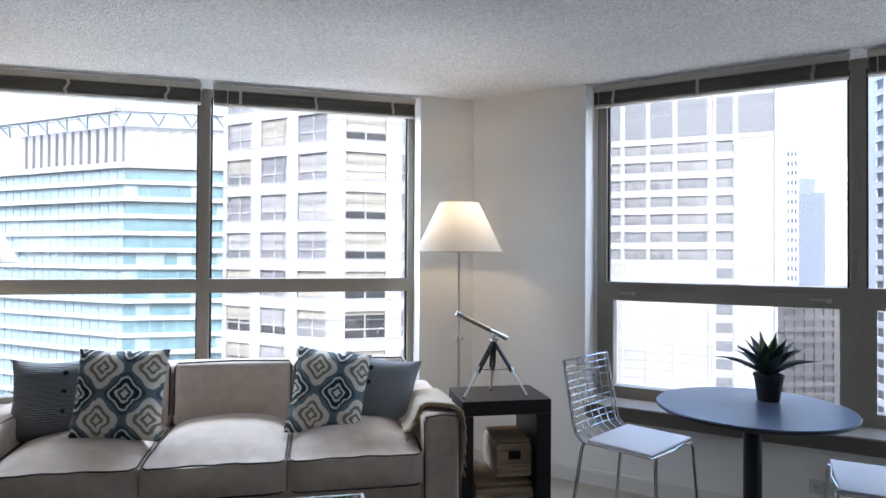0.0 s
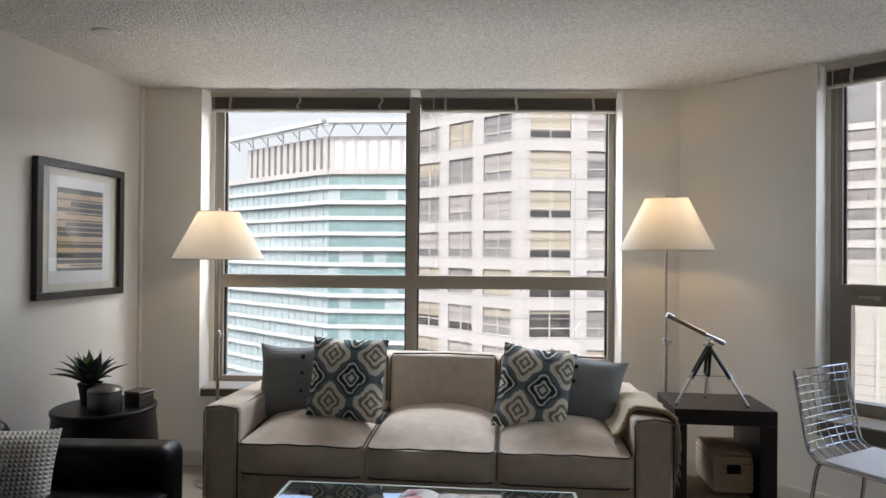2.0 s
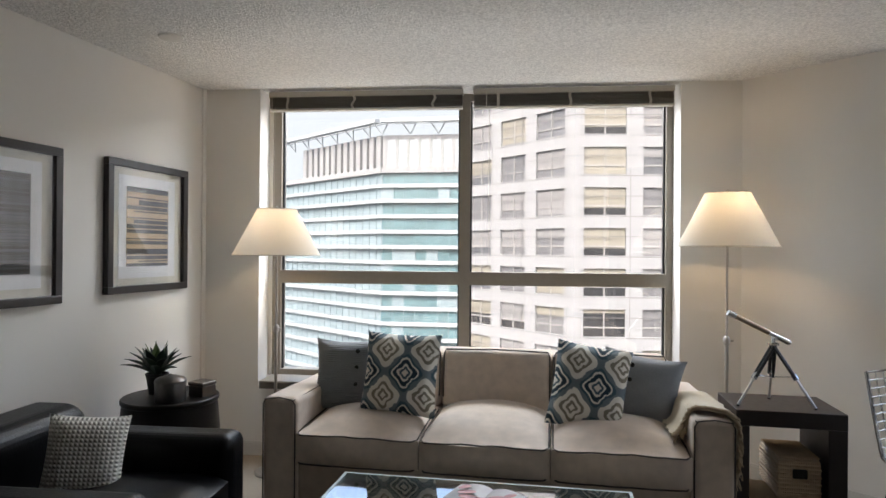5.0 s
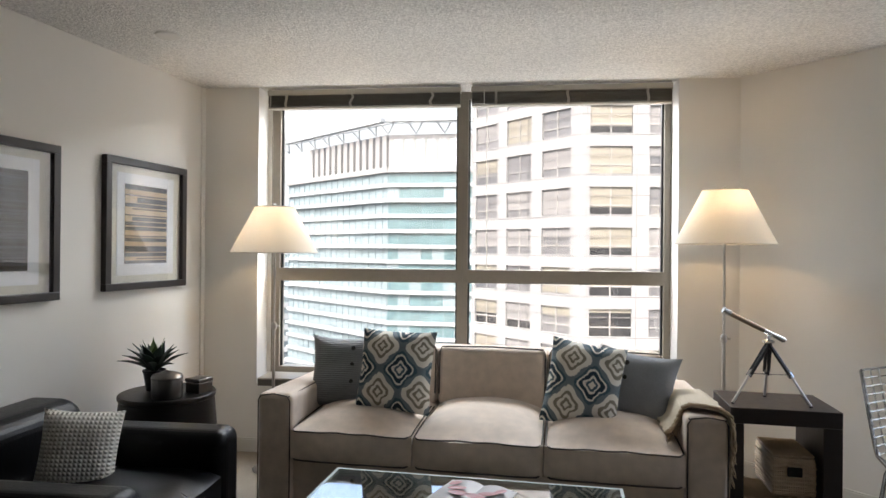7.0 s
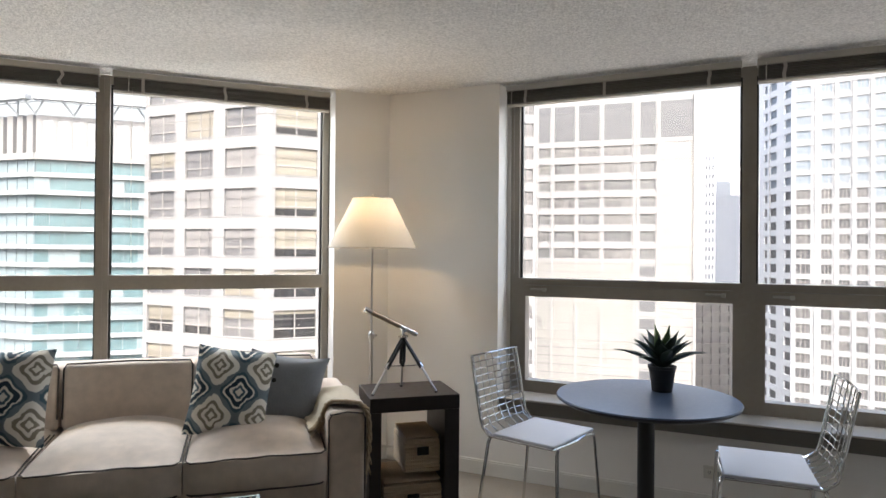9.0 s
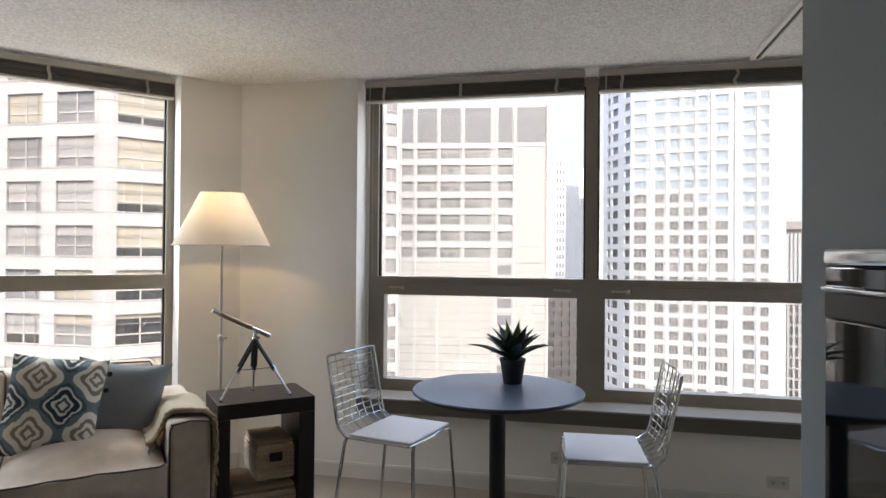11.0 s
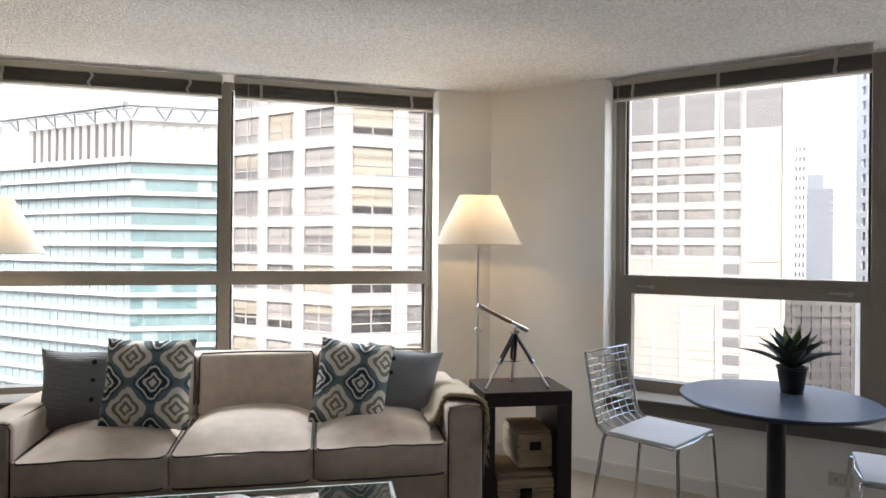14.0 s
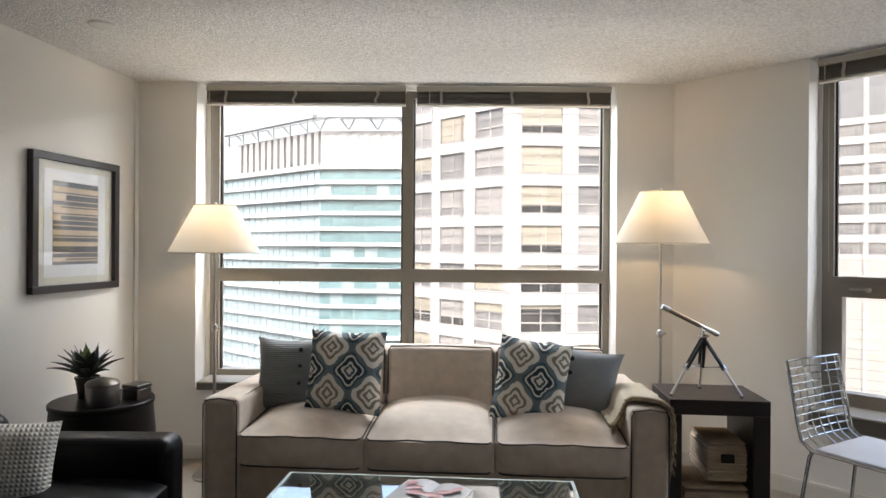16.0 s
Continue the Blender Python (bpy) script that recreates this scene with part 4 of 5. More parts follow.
def throw():
    t = thing("throw_blanket", MS @ pose(SL - AW, 0, 0), "cream woven throw with a braided fringe over the sofa arm", "blanket")
    prof = [(-0.075, 0.548), (-0.05, 0.556), (-0.03, 0.575), (-0.014, 0.61), (0.0, 0.650), (0.03, 0.672), (0.09, 0.678), (0.15, 0.672), (AW + 0.006, 0.65), (AW + 0.016, 0.60), (AW + 0.02, 0.5), (AW + 0.022, 0.40), (AW + 0.018, 0.30)]
    n = 14
    bm = bmesh.new()
    rows = []
    for j in range(n + 1):
        y = 0.07 + 0.40 * j / n
        row = []
        for i, (x, z) in enumerate(prof):
            sk = 0.07 * math.sin(i * 0.55) * (1 - j / n)
            wz = 0.007 * math.sin(j * 2.1 + i * 0.4) + 0.004 * noise.noise((i * 0.8, j * 0.9, 3.0))
            row.append(bm.verts.new((x + (wz if abs(x - 0.08) > 0.07 else 0), y + sk * 0.8 + (0.035 * math.sin(i * 1.1) if i > 8 else 0), z + abs(wz) + 0.004 - 0.03 * max(0, y - 0.3))))
        rows.append(row)
    for a, b in zip(rows, rows[1:]):
        for k in range(len(prof) - 1):
            bm.faces.new((a[k], a[k + 1], b[k + 1], b[k]))
    edge = [v.co.copy() for v in rows[0]]
    bmesh.ops.recalc_face_normals(bm, faces=bm.faces)
    bmesh.ops.solidify(bm, geom=bm.faces[:], thickness=0.010)
    part("cloth", bm, THROW, t)
    bb = bmesh.new()
    for ph in (0, math.pi):
        pts = []
        for k in range(len(edge) * 6 - 6):
            i, fr = divmod(k, 6)
            p = edge[i].lerp(edge[i + 1], fr / 6)
            pts.append((p.x + 0.006 * math.cos(k * 0.9 + ph), p.y - 0.004 + 0.006 * math.sin(k * 0.9 + ph), p.z + 0.006))
        tube(pts, 0.007, 6, bb)
    part("braid", bb, BRAID, t, "brown and cream braided edge")
    fb = bmesh.new()
    r = random.Random(3)
    for k in range(46):
        i = r.randrange(0, 4) if k < 26 else r.randrange(8, 12)
        p = edge[i].lerp(edge[i + 1], r.random())
        L = r.uniform(0.03, 0.06)
        tube([(p.x, p.y, p.z), (p.x + r.uniform(-0.008, 0.008), p.y - 0.012 - r.random() * 0.012, p.z - L * 0.5), (p.x + r.uniform(-0.012, 0.012), p.y - 0.016 - r.random() * 0.01, p.z - L)], 0.0022, 5, fb)
    tagged(part("fringe", fb, BRAID, t), kind="stuff")


throw()


def floor_lamp(x, y, k=1.0, watt=1.0):
    """Slim pole with a cone shade; k scales its height."""
    L = thing("floor_lamp", pose(x, y, FLOOR), "brushed nickel floor lamp with a lit white cone shade", "lamp", "pair of floor lamps")
    h = 1.725 * k - FLOOR
    zb, zt = 1.400 * k - FLOOR, 1.703 * k - FLOOR
    part("base", lathe([(0.0, 0.0), (0.125, 0.0), (0.128, 0.008), (0.12, 0.016), (0.03, 0.024), (0.014, 0.04), (0.0, 0.04)], 36, caps=False), NICKEL, L)
    part("pole", tube([(0, 0, 0.03), (0, 0, 0.92)], 0.0105, 12), NICKEL, L)
    part("pole", tube([(0, 0, 0.92), (0, 0, zt - 0.03)], 0.0075, 12), NICKEL, L)
    kn = part("collar", lathe([(0.012, 0.90), (0.019, 0.91), (0.021, 0.925), (0.019, 0.94), (0.010, 0.952)], 16), NICKEL, L)
    part("knob", tube([(0.014, 0, 0.925), (0.036, 0, 0.925)], 0.007, 8), NICKEL, kn)
    bm = bmesh.new()
    n = 56
    r0, r1 = 0.276, 0.124
    ring = [[bm.verts.new((r * math.cos(2 * math.pi * i / n), r * math.sin(2 * math.pi * i / n), z)) for i in range(n)] for r, z in ((r0, zb), ((r0 + r1) / 2, (zb + zt) / 2), (r1, zt))]
    for a, b in zip(ring, ring[1:]):
        for i in range(n):
            bm.faces.new((a[i], a[(i + 1) % n], b[(i + 1) % n], b[i]))
    sh = part("shade", bm, LINEN, L, "white linen cone shade")
    part("shade_rim", tube([(r0 * math.cos(2 * math.pi * i / n), r0 * math.sin(2 * math.pi * i / n), zb) for i in range(n)], 0.0035, 6, closed=True), TAPE, sh)
    part("shade_rim", tube([(r1 * math.cos(2 * math.pi * i / n), r1 * math.sin(2 * math.pi * i / n), zt) for i in range(n)], 0.003, 6, closed=True), TAPE, sh)
    for a in range(3):
        part("spider", tube([(0, 0, zt - 0.012), (r1 * math.cos(a * 2.094), r1 * math.sin(a * 2.094), zt - 0.004)], 0.0025, 5), NICKEL, sh)
    part("finial", lathe([(0.004, zt - 0.02), (0.009, zt), (0.006, zt + 0.008), (0.011, zt + 0.016), (0.0, zt + 0.026)], 12, caps=False), NICKEL, L)
    part("bulb_socket", lathe([(0.016, zt - 0.19), (0.016, zt - 0.13)], 12), NICKEL, L)
    bl = bpy.data.lights.new("bulb", "POINT")
    bl.energy, bl.color, bl.shadow_soft_size = watt, (1.0, 0.66, 0.34), 0.035
    lb = new("bulb", bl)
    lb.parent = L
    lb.location = (0.0, 0, zt - 0.13)


floor_lamp(0.563, 4.034, 1.021)
floor_lamp(-2.192, 4.151, 0.968, 0.9)

# ---- end table, telescope, baskets ----
MT = pose(0.357, 3.289, 0, 0, 0, -5.3)


def end_table():
    t = thing("end_table", MT @ pose(0, 0, FLOOR), "dark espresso wood end table with thick slab sides", "table")
    z = 0.660 - FLOOR
    part("tabletop", rbox(0, 0.475, 0, 0.37, z - 0.075, z, 0.004, 2), WOOD_DK, t)
    part("side_panel", rbox(0.0, 0.06, 0.002, 0.368, 0, z - 0.076, 0.003, 2), WOOD_DK, t)
    part("side_panel", rbox(0.395, 0.475, 0.002, 0.368, 0, z - 0.076, 0.003, 2), WOOD_DK, t)


end_table()


def basket(x0, x1, y0, y1, z0, z1, label):
    b = thing("storage_basket", MT @ pose(0, 0, z0), label, "basket", "stacked wicker baskets")
    h = z1 - z0
    hy = h * 0.80
    nr = max(5, int(hy / 0.017))
    wd = bmesh.new()
    r = random.Random(int(x0 * 1000) + 5)
    # woven body: rows of strands that pass in front of and behind the stakes
    for k in range(nr):
        zz = hy * (k + 0.5) / nr
        pts = []
        for (ax, ay), (bx, by) in (((x0, y0), (x1, y0)), ((x1, y0), (x1, y1)), ((x1, y1), (x0, y1)), ((x0, y1), (x0, y0))):
            L = math.hypot(bx - ax, by - ay)
            m = max(4, int(L / 0.017))
            for j in range(m):
                f = j / m
                nx, ny = (by - ay) / L, -(bx - ax) / L
                o = 0.0022 * (1 if (j + k) % 2 else -1)
                pts.append((ax + (bx - ax) * f + nx * o, ay + (by - ay) * f + ny * o, zz + r.uniform(-0.001, 0.001)))
        tube(pts, hy / nr * 0.56, 5, wd, closed=True)
    body = tagged(part("body", wd, WICKER, b), kind="stuff")
    part("lining", boxes((x0 + 0.006, x1 - 0.006, y0 + 0.006, y1 - 0.006, 0.004, hy - 0.004)), WICKER, b, smooth=False)
    cx = (x0 + x1) / 2
    # no opening is cut: a near-black patch gives the hole's shade
    hole = part("handle_hole", rbox(cx - 0.032, cx + 0.032, y0 - 0.019, y0 - 0.009, hy * 0.58, hy * 0.86, 0.006, 3), WICKER_D, b, "dark patch in place of a cut-out handle")
    part("hole_rim", tube([(cx - 0.036, y0 - 0.017, hy * 0.55), (cx + 0.036, y0 - 0.017, hy * 0.55), (cx + 0.036, y0 - 0.017, hy * 0.89), (cx - 0.036, y0 - 0.017, hy * 0.89)], 0.004, 6, closed=True), WICKER, hole)
    lid = bmesh.new()
    n = max(6, int((y1 - y0) / 0.016))
    for j in range(n):
        yy = y0 + (y1 - y0) * (j + 0.5) / n
        m = int((x1 - x0) / 0.016)
        tube([(x0 + (x1 - x0) * i / m, yy, hy + 0.012 + (h - hy) * 0.35 + 0.0012 * (1 if (i + j) % 2 else -1)) for i in range(m + 1)], 0.007, 5, lid)
    box(lid, x0 - 0.002, x1 + 0.002, y0 - 0.004, y1 + 0.004, hy, hy + 0.012)
    tagged(part("lid", lid, WICKER, b, "woven flat lid"), kind="stuff")


basket(0.085, 0.380, 0.03, 0.345, FLOOR, 0.245, "large lidded sea-grass basket under the end table")
basket(0.20, 0.375, 0.05, 0.33, 0.253, 0.45, "small lidded sea-grass basket stacked on another")


def telescope():
    t = thing("telescope", pose(0.569, 3.411, 0.660), "small brass and nickel telescope on a black tripod", "telescope")
    a, b = Vector((-0.205, -0.01, 0.438)), Vector((0.05, 0.0, 0.312))
    d = (b - a).normalized()
    part("tube", tube([a, a.lerp(b, 0.72)], 0.0120, 20), TELE, t)
    part("lens_hood", tube([a - d * 0.01, a + d * 0.028], 0.0148, 20), CHROME, t)
    part("focus_barrel", tube([a.lerp(b, 0.70), a.lerp(b, 0.90)], 0.0112, 18), CHROME, t)
    part("eyepiece", tube([a.lerp(b, 0.885), b + d * 0.022, b + d * 0.023, b + d * 0.03], 0.0138, 18, taper=[0.8, 1, 0.75, 0.7]), CHROME, t)
    part("mount", tube([(0.0, 0, 0.335), (0.0, 0, 0.29)], 0.008, 10), CHROME, t)
    part("mount_collar", lathe([(0.012, 0.283), (0.026, 0.288), (0.028, 0.298), (0.010, 0.306)], 18), CHROME, t)
    part("mount_knob", tube([(0.0, -0.012, 0.325), (0.0, -0.034, 0.325)], 0.007, 10), CHROME, t)
    hub = Vector((0, 0, 0.285))
    part("centre_rod", tube([(0, 0, 0.285), (0, 0, 0.13)], 0.006, 8), BLACKM, t)
    for fx, fy in ((-0.185, -0.06), (0.03, 0.12), (0.158, -0.09)):
        f = Vector((fx, fy, 0.004))
        s = Vector((-fy, fx, 0)).normalized() * 0.009
        leg = part("leg", tube([hub + s, hub.lerp(f, 0.52) + s], 0.0080, 8), BLACKM, t)
        part("leg_rail", tube([hub - s, hub.lerp(f, 0.52) - s], 0.0080, 8), BLACKM, leg)
        part("clamp", tube([hub.lerp(f, 0.47), hub.lerp(f, 0.55)], 0.0135, 8), CHROME, leg, "chrome clamp")
        part("lower_leg", tube([hub.lerp(f, 0.45), f], 0.0062, 8), LEG_CHROME, leg, "chrome lower leg")
        part("rubber_foot", tube([hub.lerp(f, 0.985), f - Vector((0, 0, 0.002))], 0.008, 8), BLACKM, leg)
        part("spreader", tube([(0, 0, 0.135), hub.lerp(f, 0.5)], 0.0028, 6), CHROME, t)


telescope()

# ---- coffee table ----
MC = pose(-1.371, 2.763, 0, 0, 0, -4.1)


def coffee_table():
    t = thing("coffee_table", MC @ pose(0, 0, FLOOR), "low glass coffee table with thick clear edges", "table")
    z = 0.478 - FLOOR
    top = part("glass_top", boxes((0.012, 1.126, -0.638, -0.012, z - 0.012, z)), TABLE_GLASS, t, "clear glass top", smooth=False)
    top.visible_shadow = False
    e = 0.012
    for b in ((0, 1.138, -e, 0), (0, 1.138, -0.65, -0.65 + e), (0, e, -0.65 + e, -e), (1.138 - e, 1.138, -0.65 + e, -e)):
        part("glass_edge", boxes((*b, z - 0.0125, z + 0.0005)), GLASS_EDGE, top, "pale green polished glass edge", smooth=False)
    for x in (0.004, 1.116):
        part("glass_leg", boxes((x, x + 0.018, -0.646, -0.004, 0.0, z - 0.013)), TABLE_GLASS, t, smooth=False).visible_shadow = False
        part("glass_edge", boxes((x, x + 0.018, -0.004, 0.0, 0.0, z - 0.013)), GLASS_EDGE, t, smooth=False)
    part("glass_shelf", boxes((0.022, 1.116, -0.60, -0.05, 0.14, 0.15)), TABLE_GLASS, t, smooth=False).visible_shadow = False


coffee_table()
mg = thing("magazine", MC @ pose(0.585, -0.19, 0.4785, 0, 0, -18), "open glossy magazine with a pink and red print", "magazine")
for sx in (-1, 1):
    bm = bmesh.new()
    n = 8
    g = [[bm.verts.new((sx * 0.135 * i / n, -0.11 + 0.22 * j, 0.002 + 0.014 * math.sin(math.pi * min(1, i / n * 1.1)) * (1 - i / n * 0.4))) for j in (0, 1)] for i in range(n + 1)]
    for a, b in zip(g, g[1:]):
        bm.faces.new((a[0], b[0], b[1], a[1]))
    bmesh.ops.recalc_face_normals(bm, faces=bm.faces)
    bmesh.ops.solidify(bm, geom=bm.faces[:], thickness=0.003)
    pg = part("page", bm, PAGE, mg, "pale glossy page")
    for k in range(3):
        cx, cy, rr = sx * (0.032 + 0.03 * k), -0.04 + 0.045 * k, 0.036 - 0.006 * k
        part("print", lathe([(0.0, 0.0), (rr, 0.0), (rr * 0.9, 0.001), (0, 0.001)], 14, caps=False), PINK, pg, "pink and red print", at=pose(cx, cy, 0.0205 - 0.0018 * k, 0, 0, 30 * k) @ Matrix.Diagonal((1.2, 0.6, 1, 1)))

# ---- dining corner ----
TC = (1.360, 2.427)


def dining_table():
    t = thing("dining_table", pose(*TC, FLOOR), "round grey pedestal dining table tinted with the sky's blue sheen", "table")
    z = 0.783 - FLOOR
    part("tabletop", lathe([(0.0, z - 0.022), (0.365, z - 0.022), (0.381, z - 0.012), (0.384, z - 0.006), (0.381, z), (0.0, z)], 72, caps=False), TABLE, t)
    part("edge_band", lathe([(0.3655, z - 0.0235), (0.3825, z - 0.0125), (0.3855, z - 0.0065)], 72, caps=False), TABLE_E, t, "black edge band")
    part("column", lathe([(0.036, 0.02), (0.036, z - 0.03)], 28), BLACKM, t)
    part("top_plate", lathe([(0.10, z - 0.034), (0.10, z - 0.0225)], 24), BLACKM, t)
    part("base", lathe([(0.0, 0.0), (0.24, 0.0), (0.242, 0.008), (0.2, 0.018), (0.05, 0.035), (0.037, 0.06)], 48, caps=False), BLACKM, t)


dining_table()


def leaf(az, lift, L, w, droop, base=0.0):
    bm = bmesh.new()
    n = 9
    rows = []
    for i in range(n + 1):
        f = i / n
        r = L * (math.cos(lift) * f + 0.06 * f * f)
        z = L * math.sin(lift) * f - droop * L * f ** 2.3
        ww = w * (math.sin(math.pi * min(1, 0.18 + f * 0.82)) ** 0.8 if f > 0 else 0.5) * (1 - f ** 4) + 0.0006
        rows.append([bm.verts.new(Matrix.Rotation(az, 3, "Z") @ Vector((r + 0.008, s * ww, base + z + abs(s) * ww * 0.55))) for s in (-1, 0, 1)])
    for a, b in zip(rows, rows[1:]):
        for k in range(2):
            bm.faces.new((a[k], a[k + 1], b[k + 1], b[k]))
    bmesh.ops.recalc_face_normals(bm, faces=bm.faces)
    bmesh.ops.solidify(bm, geom=bm.faces[:], thickness=0.0025)
    return bm


def agave(x, y, z, s, seed, label):
    a = thing("potted_agave", pose(x, y, z, 0, 0, seed * 40), label, "plant", "potted agaves")
    a.scale = (s, s, s)
    part("pot", lathe([(0.0, 0.0), (0.046, 0.0), (0.062, 0.108), (0.066, 0.110), (0.066, 0.122), (0.058, 0.122), (0.055, 0.108), (0.0, 0.106)], 32, caps=False), POT, a)
    r = random.Random(seed)
    for ring, (cnt, lift, L, w, dr) in enumerate(((7, 37, 0.225, 0.026, 0.20), (7, 50, 0.205, 0.031, 0.14), (6, 64, 0.185, 0.031, 0.05), (4, 79, 0.175, 0.026, 0.0))):
        for k in range(cnt):
            az = 2 * math.pi * (k + 0.5 * (ring % 2)) / cnt + r.uniform(-0.14, 0.14)
            bm = leaf(az, radians(lift + r.uniform(-6, 6)), L * r.uniform(0.88, 1.1), w * r.uniform(0.9, 1.1), dr, 0.11 + 0.006 * ring)
            part("leaf", bm, LEAF_Y if ring == 3 else LEAF, a, "yellow-green young leaf" if ring == 3 else "")


agave(1.502, 2.492, 0.783, 0.95, 1, "dark green agave in a black pot on the dining table")


def wire_chair():
    c = thing("wire_chair", pose(0, 0, FLOOR), "chrome wire dining chair with a white seat pad", "chair", "chairs round the table")
    sz = 0.496 - FLOOR
    w2, d = 0.222, 0.40

    def prof(u):
        """Seat and back line: u 0 at the seat's rear bend, up to 1 at the top of the back; y backwards."""
        return (0.182 + 0.022 * math.sin(min(1, u * 8) * math.pi / 2) + 0.075 * u, sz - 0.008 + 0.385 * u)
    H = 11
    for k in range(1, H + 1):
        y, z = prof(k / H)
        hw = w2 - 0.012 + 0.0 * k
        part("back_wire", tube([(-hw, y, z), (-hw * 0.5, y + 0.016, z - 0.004), (0, y + 0.022, z - 0.006), (hw * 0.5, y + 0.016, z - 0.004), (hw, y, z)], 0.0033 if k < H else 0.0055, 7), CHROME, c)
    for k in range(7):
        x = (w2 - 0.03) * (k - 3) / 3
        cv = 0.022 * (1 - (x / w2) ** 2)
        pts = [(x, 0.10, sz - 0.016), (x, 0.16, sz - 0.015)] + [(x, prof(q / 12)[0] + cv * min(1, q / 3), prof(q / 12)[1] - 0.005) for q in range(1, 13)]
        part("back_wire", tube(pts, 0.003, 6), CHROME, c)
    for s in (-1, 1):
        x = s * (w2 - 0.006)
        pts = [(x, -d / 2 + 0.01, sz - 0.012), (x, 0.12, sz - 0.012), (x, 0.165, sz - 0.011)] + [(x, prof(q / 12)[0], prof(q / 12)[1]) for q in range(1, 13)]
        part("side_rod", tube(pts, 0.0058, 8), CHROME, c)
    part("front_rod", tube([(-w2 + 0.006, -d / 2 + 0.01, sz - 0.012), (0, -d / 2 - 0.008, sz - 0.014), (w2 - 0.006, -d / 2 + 0.01, sz - 0.012)], 0.0058, 8), CHROME, c)
    bm = rbox(-w2 + 0.012, w2 - 0.012, -d / 2, 0.15, sz - 0.010, sz + 0.004, 0.006, 3)
    part("seat_pad", bm, SEATPAD, c, "thin white seat pad")
    for s in (-1, 1):
        for fy, sy in ((-0.205, -0.235), (0.17, 0.24)):
            x = s * (w2 - 0.02)
            part("leg", tube([(x * 0.75, fy + 0.02 * (1 if fy < 0 else -1), sz - 0.020), (x * 0.95, fy, sz - 0.022), (x, fy + (sy - fy) * 0.1, sz - 0.045), (s * (w2 + 0.015), sy, 0.0)], 0.0085, 8), CHROME, c)
    part("under_rod", tube([(-w2 + 0.05, 0.15, sz - 0.02), (w2 - 0.05, 0.15, sz - 0.02)], 0.006, 8), CHROME, c)
    part("under_rod", tube([(-w2 + 0.05, -0.18, sz - 0.02), (w2 - 0.05, -0.18, sz - 0.02)], 0.006, 8), CHROME, c)
    return c


chair = wire_chair()
chair.matrix_basis = pose(1.178, 3.019, FLOOR, 0, 0, 30)
copy_thing(chair, pose(1.846, 2.209, FLOOR, 0, 0, 227))

# ---- armchair corner ----
MA = pose(-1.84, 2.433, FLOOR, 0, 0, 0)


def armchair():
    a = thing("armchair", MA, "black leather club armchair with rounded arms", "armchair")
    F = FLOOR
    D = 0.90
    part("base", rbox(-D + 0.05, -0.03, -0.30, 0.30, 0.06, 0.33 - F, 0.02), LEATHER, a)
    for y0, y1 in ((-0.45, -0.27), (0.27, 0.45)):
        bm = rbox(-D + 0.10, 0.0, y0, y1, 0.05, 0.615 - F, 0.055, 6)
        part("arm", bm, LEATHER, a)
    bm = rbox(-D - 0.05, -D + 0.22, -0.44, 0.44, 0.06, 0.735 - F, 0.075, 7)
    for v in bm.verts:
        v.co.x -= 0.12 * max(0, v.co.z - 0.45)
        v.co.z -= 0.05 * (v.co.y / 0.44) ** 4 * (v.co.z > 0.6)
    part("backrest", bm, LEATHER, a)
    part("seat_cushion", puff(-D + 0.2, 0.01, -0.265, 0.265, 0.33 - F, 0.45 - F, 0.04, 12), LEATHER, a)
    for x in (-D + 0.12, -0.06):
        for y in (-0.36, 0.36):
            part("foot", lathe([(0.02, 0), (0.028, 0.06)], 12, (x, y)), FELT, a)


armchair()
pc = thing("knit_cushion", pose(-2.345, 2.525, 0.570, -14, 6, 26), "cream chunky knit cushion on the armchair", "cushion")
part("cover", cushion(0.29, 0.335, 0.20, pinch=0.07), CREAM_KNIT, pc)

DT = (-2.534, 3.49)


def drum_table():
    d = thing("drum_table", pose(*DT, FLOOR), "round black wooden drum side table", "table")
    z = 0.590 - FLOOR
    part("body", lathe([(0.0, 0.0), (0.225, 0.0), (0.245, 0.10), (0.258, 0.28), (0.255, 0.45), (0.242, z - 0.03)], 56, caps=False), DRUM, d)
    part("tabletop", lathe([(0.0, z - 0.03), (0.243, z - 0.03), (0.25, z - 0.022), (0.25, z - 0.005), (0.245, z), (0.0, z)], 56, caps=False), DRUM, d)


drum_table()
agave(DT[0] - 0.10, DT[1] + 0.035, 0.590, 0.92, 2, "dark green agave in a black pot on the drum table")
cn = thing("lidded_canister", pose(DT[0] + 0.065, DT[1] - 0.12, 0.590), "hammered silver canister with a domed lid", "canister")
part("body", lathe([(0.0, 0.0), (0.074, 0.0), (0.078, 0.01), (0.078, 0.095), (0.074, 0.105)], 32, caps=False), SILVER, cn)
part("lid", lathe([(0.079, 0.098), (0.080, 0.108), (0.07, 0.122), (0.03, 0.136), (0.008, 0.14), (0.0, 0.146)], 32, caps=False), SILVER, cn)
sb = thing("trinket_box", pose(DT[0] + 0.165, DT[1] + 0.03, 0.590, 0, 0, -18), "small square silver box with a lid", "box")
part("body", rbox(-0.05, 0.05, -0.05, 0.05, 0.0, 0.055, 0.004), SILVER, sb)
part("lid", rbox(-0.053, 0.053, -0.053, 0.053, 0.057, 0.078, 0.006), SILVER, sb)


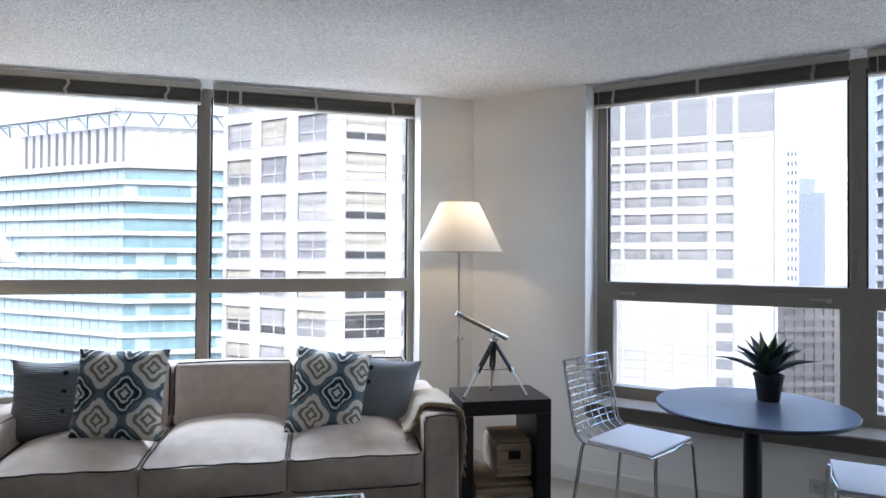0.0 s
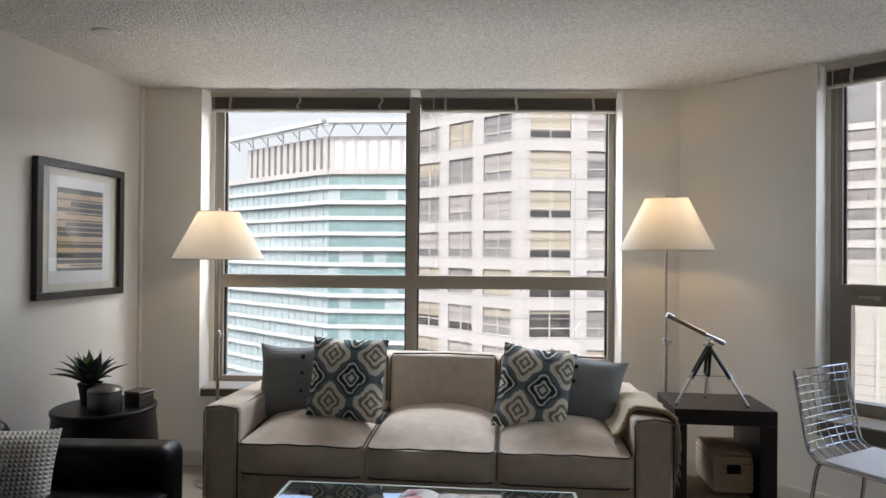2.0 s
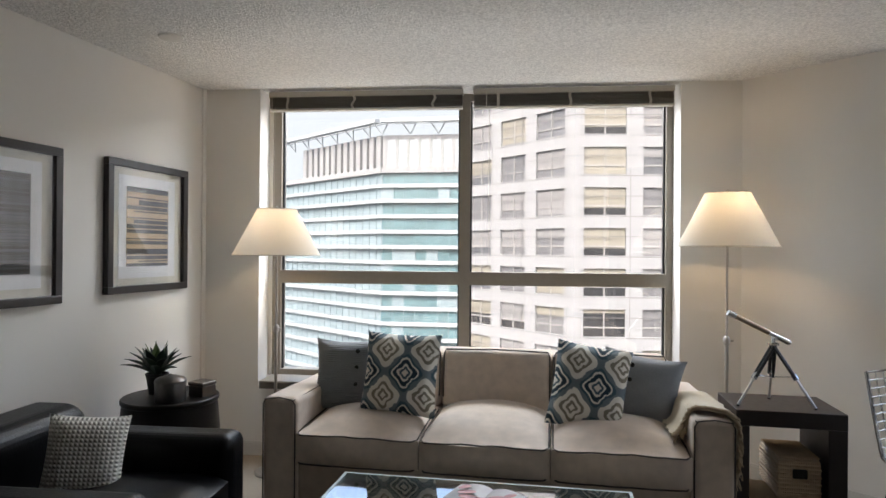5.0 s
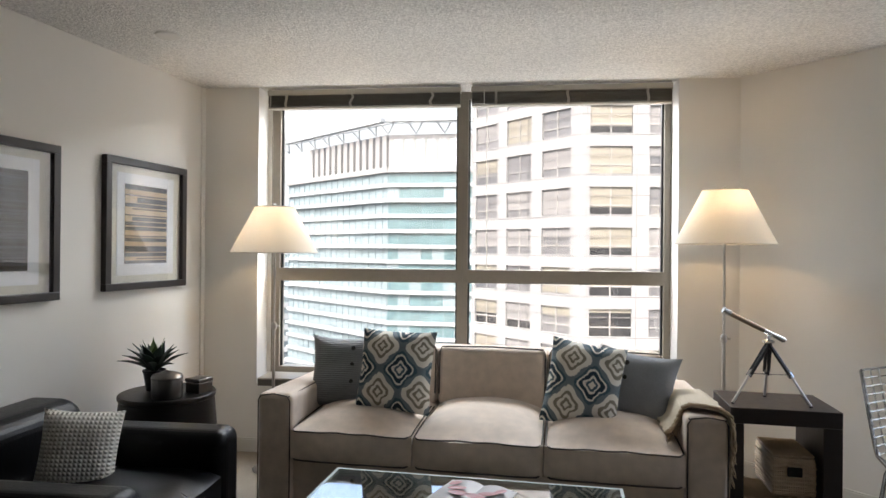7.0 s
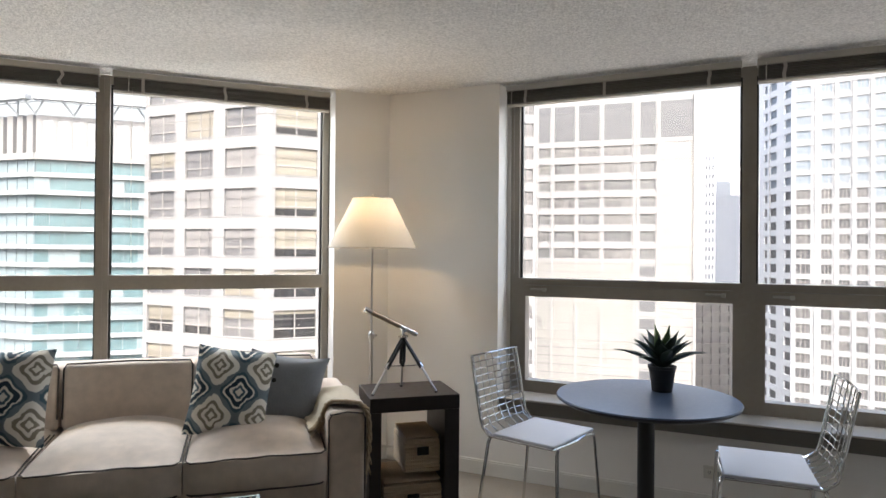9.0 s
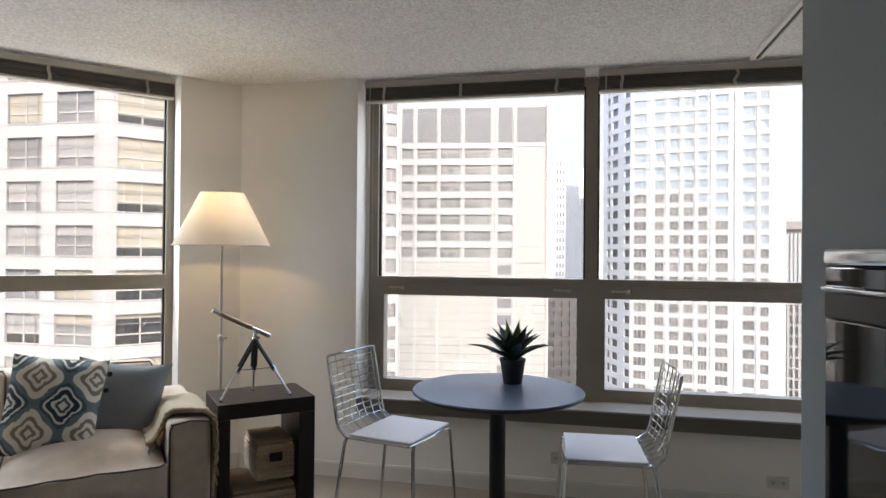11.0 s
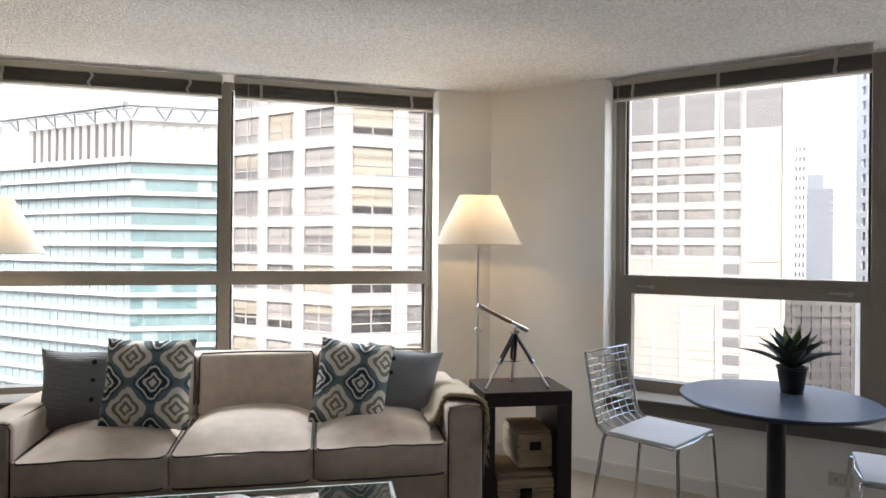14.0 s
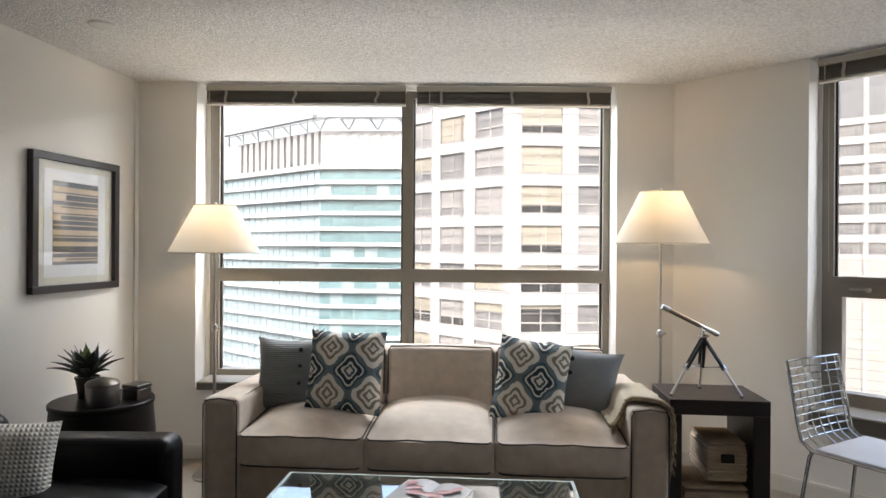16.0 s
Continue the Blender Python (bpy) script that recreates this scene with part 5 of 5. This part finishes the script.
def picture(x0, x1, z0, z1, seed, plain):
    p = thing("framed_picture", ML @ pose(0, 0.002, 0), "black framed striped print in black and tan" if not plain else "black framed print of fine grey stripes", "picture", "framed prints")
    fw = 0.042
    for n, b in (("frame", (x0, x1, z1 - fw, z1)), ("frame", (x0, x1, z0, z0 + fw)), ("frame", (x0, x0 + fw, z0 + fw, z1 - fw)), ("frame", (x1 - fw, x1, z0 + fw, z1 - fw))):
        part(n, rbox(b[0], b[1], 0.0, 0.038, b[2], b[3], 0.003, 2), FRAME, p)
    part("mat_board", boxes((x0 + fw, x1 - fw, 0.0, 0.010, z0 + fw, z1 - fw)), MATB, p, smooth=False)
    ix0, ix1, iz0, iz1 = x0 + 0.105, x1 - 0.105, z0 + 0.085, z1 - 0.085
    part("paper", boxes((ix0, ix1, 0.0102, 0.013, iz0, iz1)), PAPER, p, smooth=False)
    ax0, ax1, az0, az1 = x0 + 0.17, x1 - 0.165, z0 + 0.155, z1 - 0.15
    art = part("print", boxes((ax0, ax1, 0.0135, 0.015, az0, az1)), TAN if not plain else WIN_L, p, smooth=False)
    r = random.Random(seed)
    z = az1
    k = 0
    while z > az0 + 0.012:
        h = r.choice((0.008, 0.009, 0.03, 0.035, 0.022)) if not plain else r.choice((0.004, 0.004, 0.004, 0.016))
        h = min(h, z - az0)
        e = r.choice((0, 0, 0, 0.06, 0.1)) if not plain else 0
        part("stripe", boxes((ax0 + 0.001, ax1 - e, 0.0152, 0.0158, z - h, z)), INK, art, smooth=False)
        z -= h + (r.choice((0.007, 0.008, 0.026, 0.03)) if not plain else r.choice((0.004, 0.004, 0.012)))
        k += 1
    g = part("glazing", boxes((x0 + fw, x1 - fw, 0.024, 0.027, z0 + fw, z1 - fw)), PIC_GLASS, p, "reflecting picture glass", smooth=False)
    g.visible_shadow = False


picture(0.235, 0.935, 1.128, 1.907, 7, False)
picture(1.24, 1.94, 1.105, 1.90, 8, True)

# ---- side wall, ceiling and wall fittings ----
cab = thing("tall_black_cabinet", M3 @ pose(0.215, -0.002, FLOOR), "tall glossy black glass cabinet with a chrome top", "cabinet")
part("body", boxes((0.0, 0.60, -0.032, 0.0, 0.0, 1.365 - FLOOR)), BLACKM, cab, smooth=False)
part("glass_door", rbox(0.0, 0.60, -0.050, -0.0325, 0.0, 1.245 - FLOOR, 0.004, 2), BLACKGLASS, cab, "black mirror-like glass door")
part("black_band", rbox(0.0, 0.60, -0.052, -0.0325, 1.247 - FLOOR, 1.307 - FLOOR, 0.004, 2), BLACKM, cab, "matt black band above the door")
part("lip", rbox(-0.002, 0.602, -0.060, -0.0325, 1.308 - FLOOR, 1.318 - FLOOR, 0.003, 2), CHROME, cab, "thin chrome lip")
part("mirror_strip", rbox(0.0, 0.60, -0.050, -0.0325, 1.319 - FLOOR, 1.364 - FLOOR, 0.003, 2), BLACKGLASS, cab, "polished black glass strip")
part("top_trim", rbox(-0.004, 0.604, -0.056, 0.0, 1.366 - FLOOR, 1.408 - FLOOR, 0.014, 4), CHROME, cab, "chrome top trim")

tk = thing("ceiling_track", M2 @ pose(3.18, -0.02, CEIL), "thin white ceiling track with a dark slot", "track")
part("rail", rbox(-0.03, -0.008, -1.6, 0.0, -0.022, 0.0, 0.003, 2), TRIM, tk)
part("rail", rbox(0.012, 0.03, -1.6, 0.0, -0.022, 0.0, 0.003, 2), TRIM, tk)
part("slot", boxes((-0.008, 0.012, -1.6, 0.0, -0.012, 0.0)), GASKET, tk, smooth=False)
det = thing("smoke_detector", pose(-2.492, 3.385, CEIL), "flat round white smoke detector on the ceiling", "detector")
part("body", lathe([(0.0, -0.011), (0.055, -0.011), (0.062, -0.008), (0.066, 0.0)], 32, caps=False), TRIM, det)


def outlet(u, z):
    o = thing("wall_outlet", M2 @ pose(u, 0, z), "cream double power outlet plate", "outlet", "wall outlets")
    part("plate", rbox(-0.058, 0.058, -0.006, 0.0, -0.036, 0.036, 0.003, 2), OUTLET, o)
    for s in (-1, 1):
        sk = part("socket", rbox(s * 0.026 - 0.017, s * 0.026 + 0.017, -0.009, -0.0062, -0.014, 0.014, 0.003, 2), OUTLET, o)
        for q in (-0.006, 0.006):
            part("slot", boxes((s * 0.026 + q - 0.0016, s * 0.026 + q + 0.0016, -0.0096, -0.0091, -0.003, 0.008)), GASKET, sk, smooth=False)
        part("slot", boxes((s * 0.026 - 0.003, s * 0.026 + 0.003, -0.0096, -0.0091, -0.010, -0.005)), GASKET, sk, smooth=False)


outlet(2.119, 0.178)
outlet(3.308, 0.135)
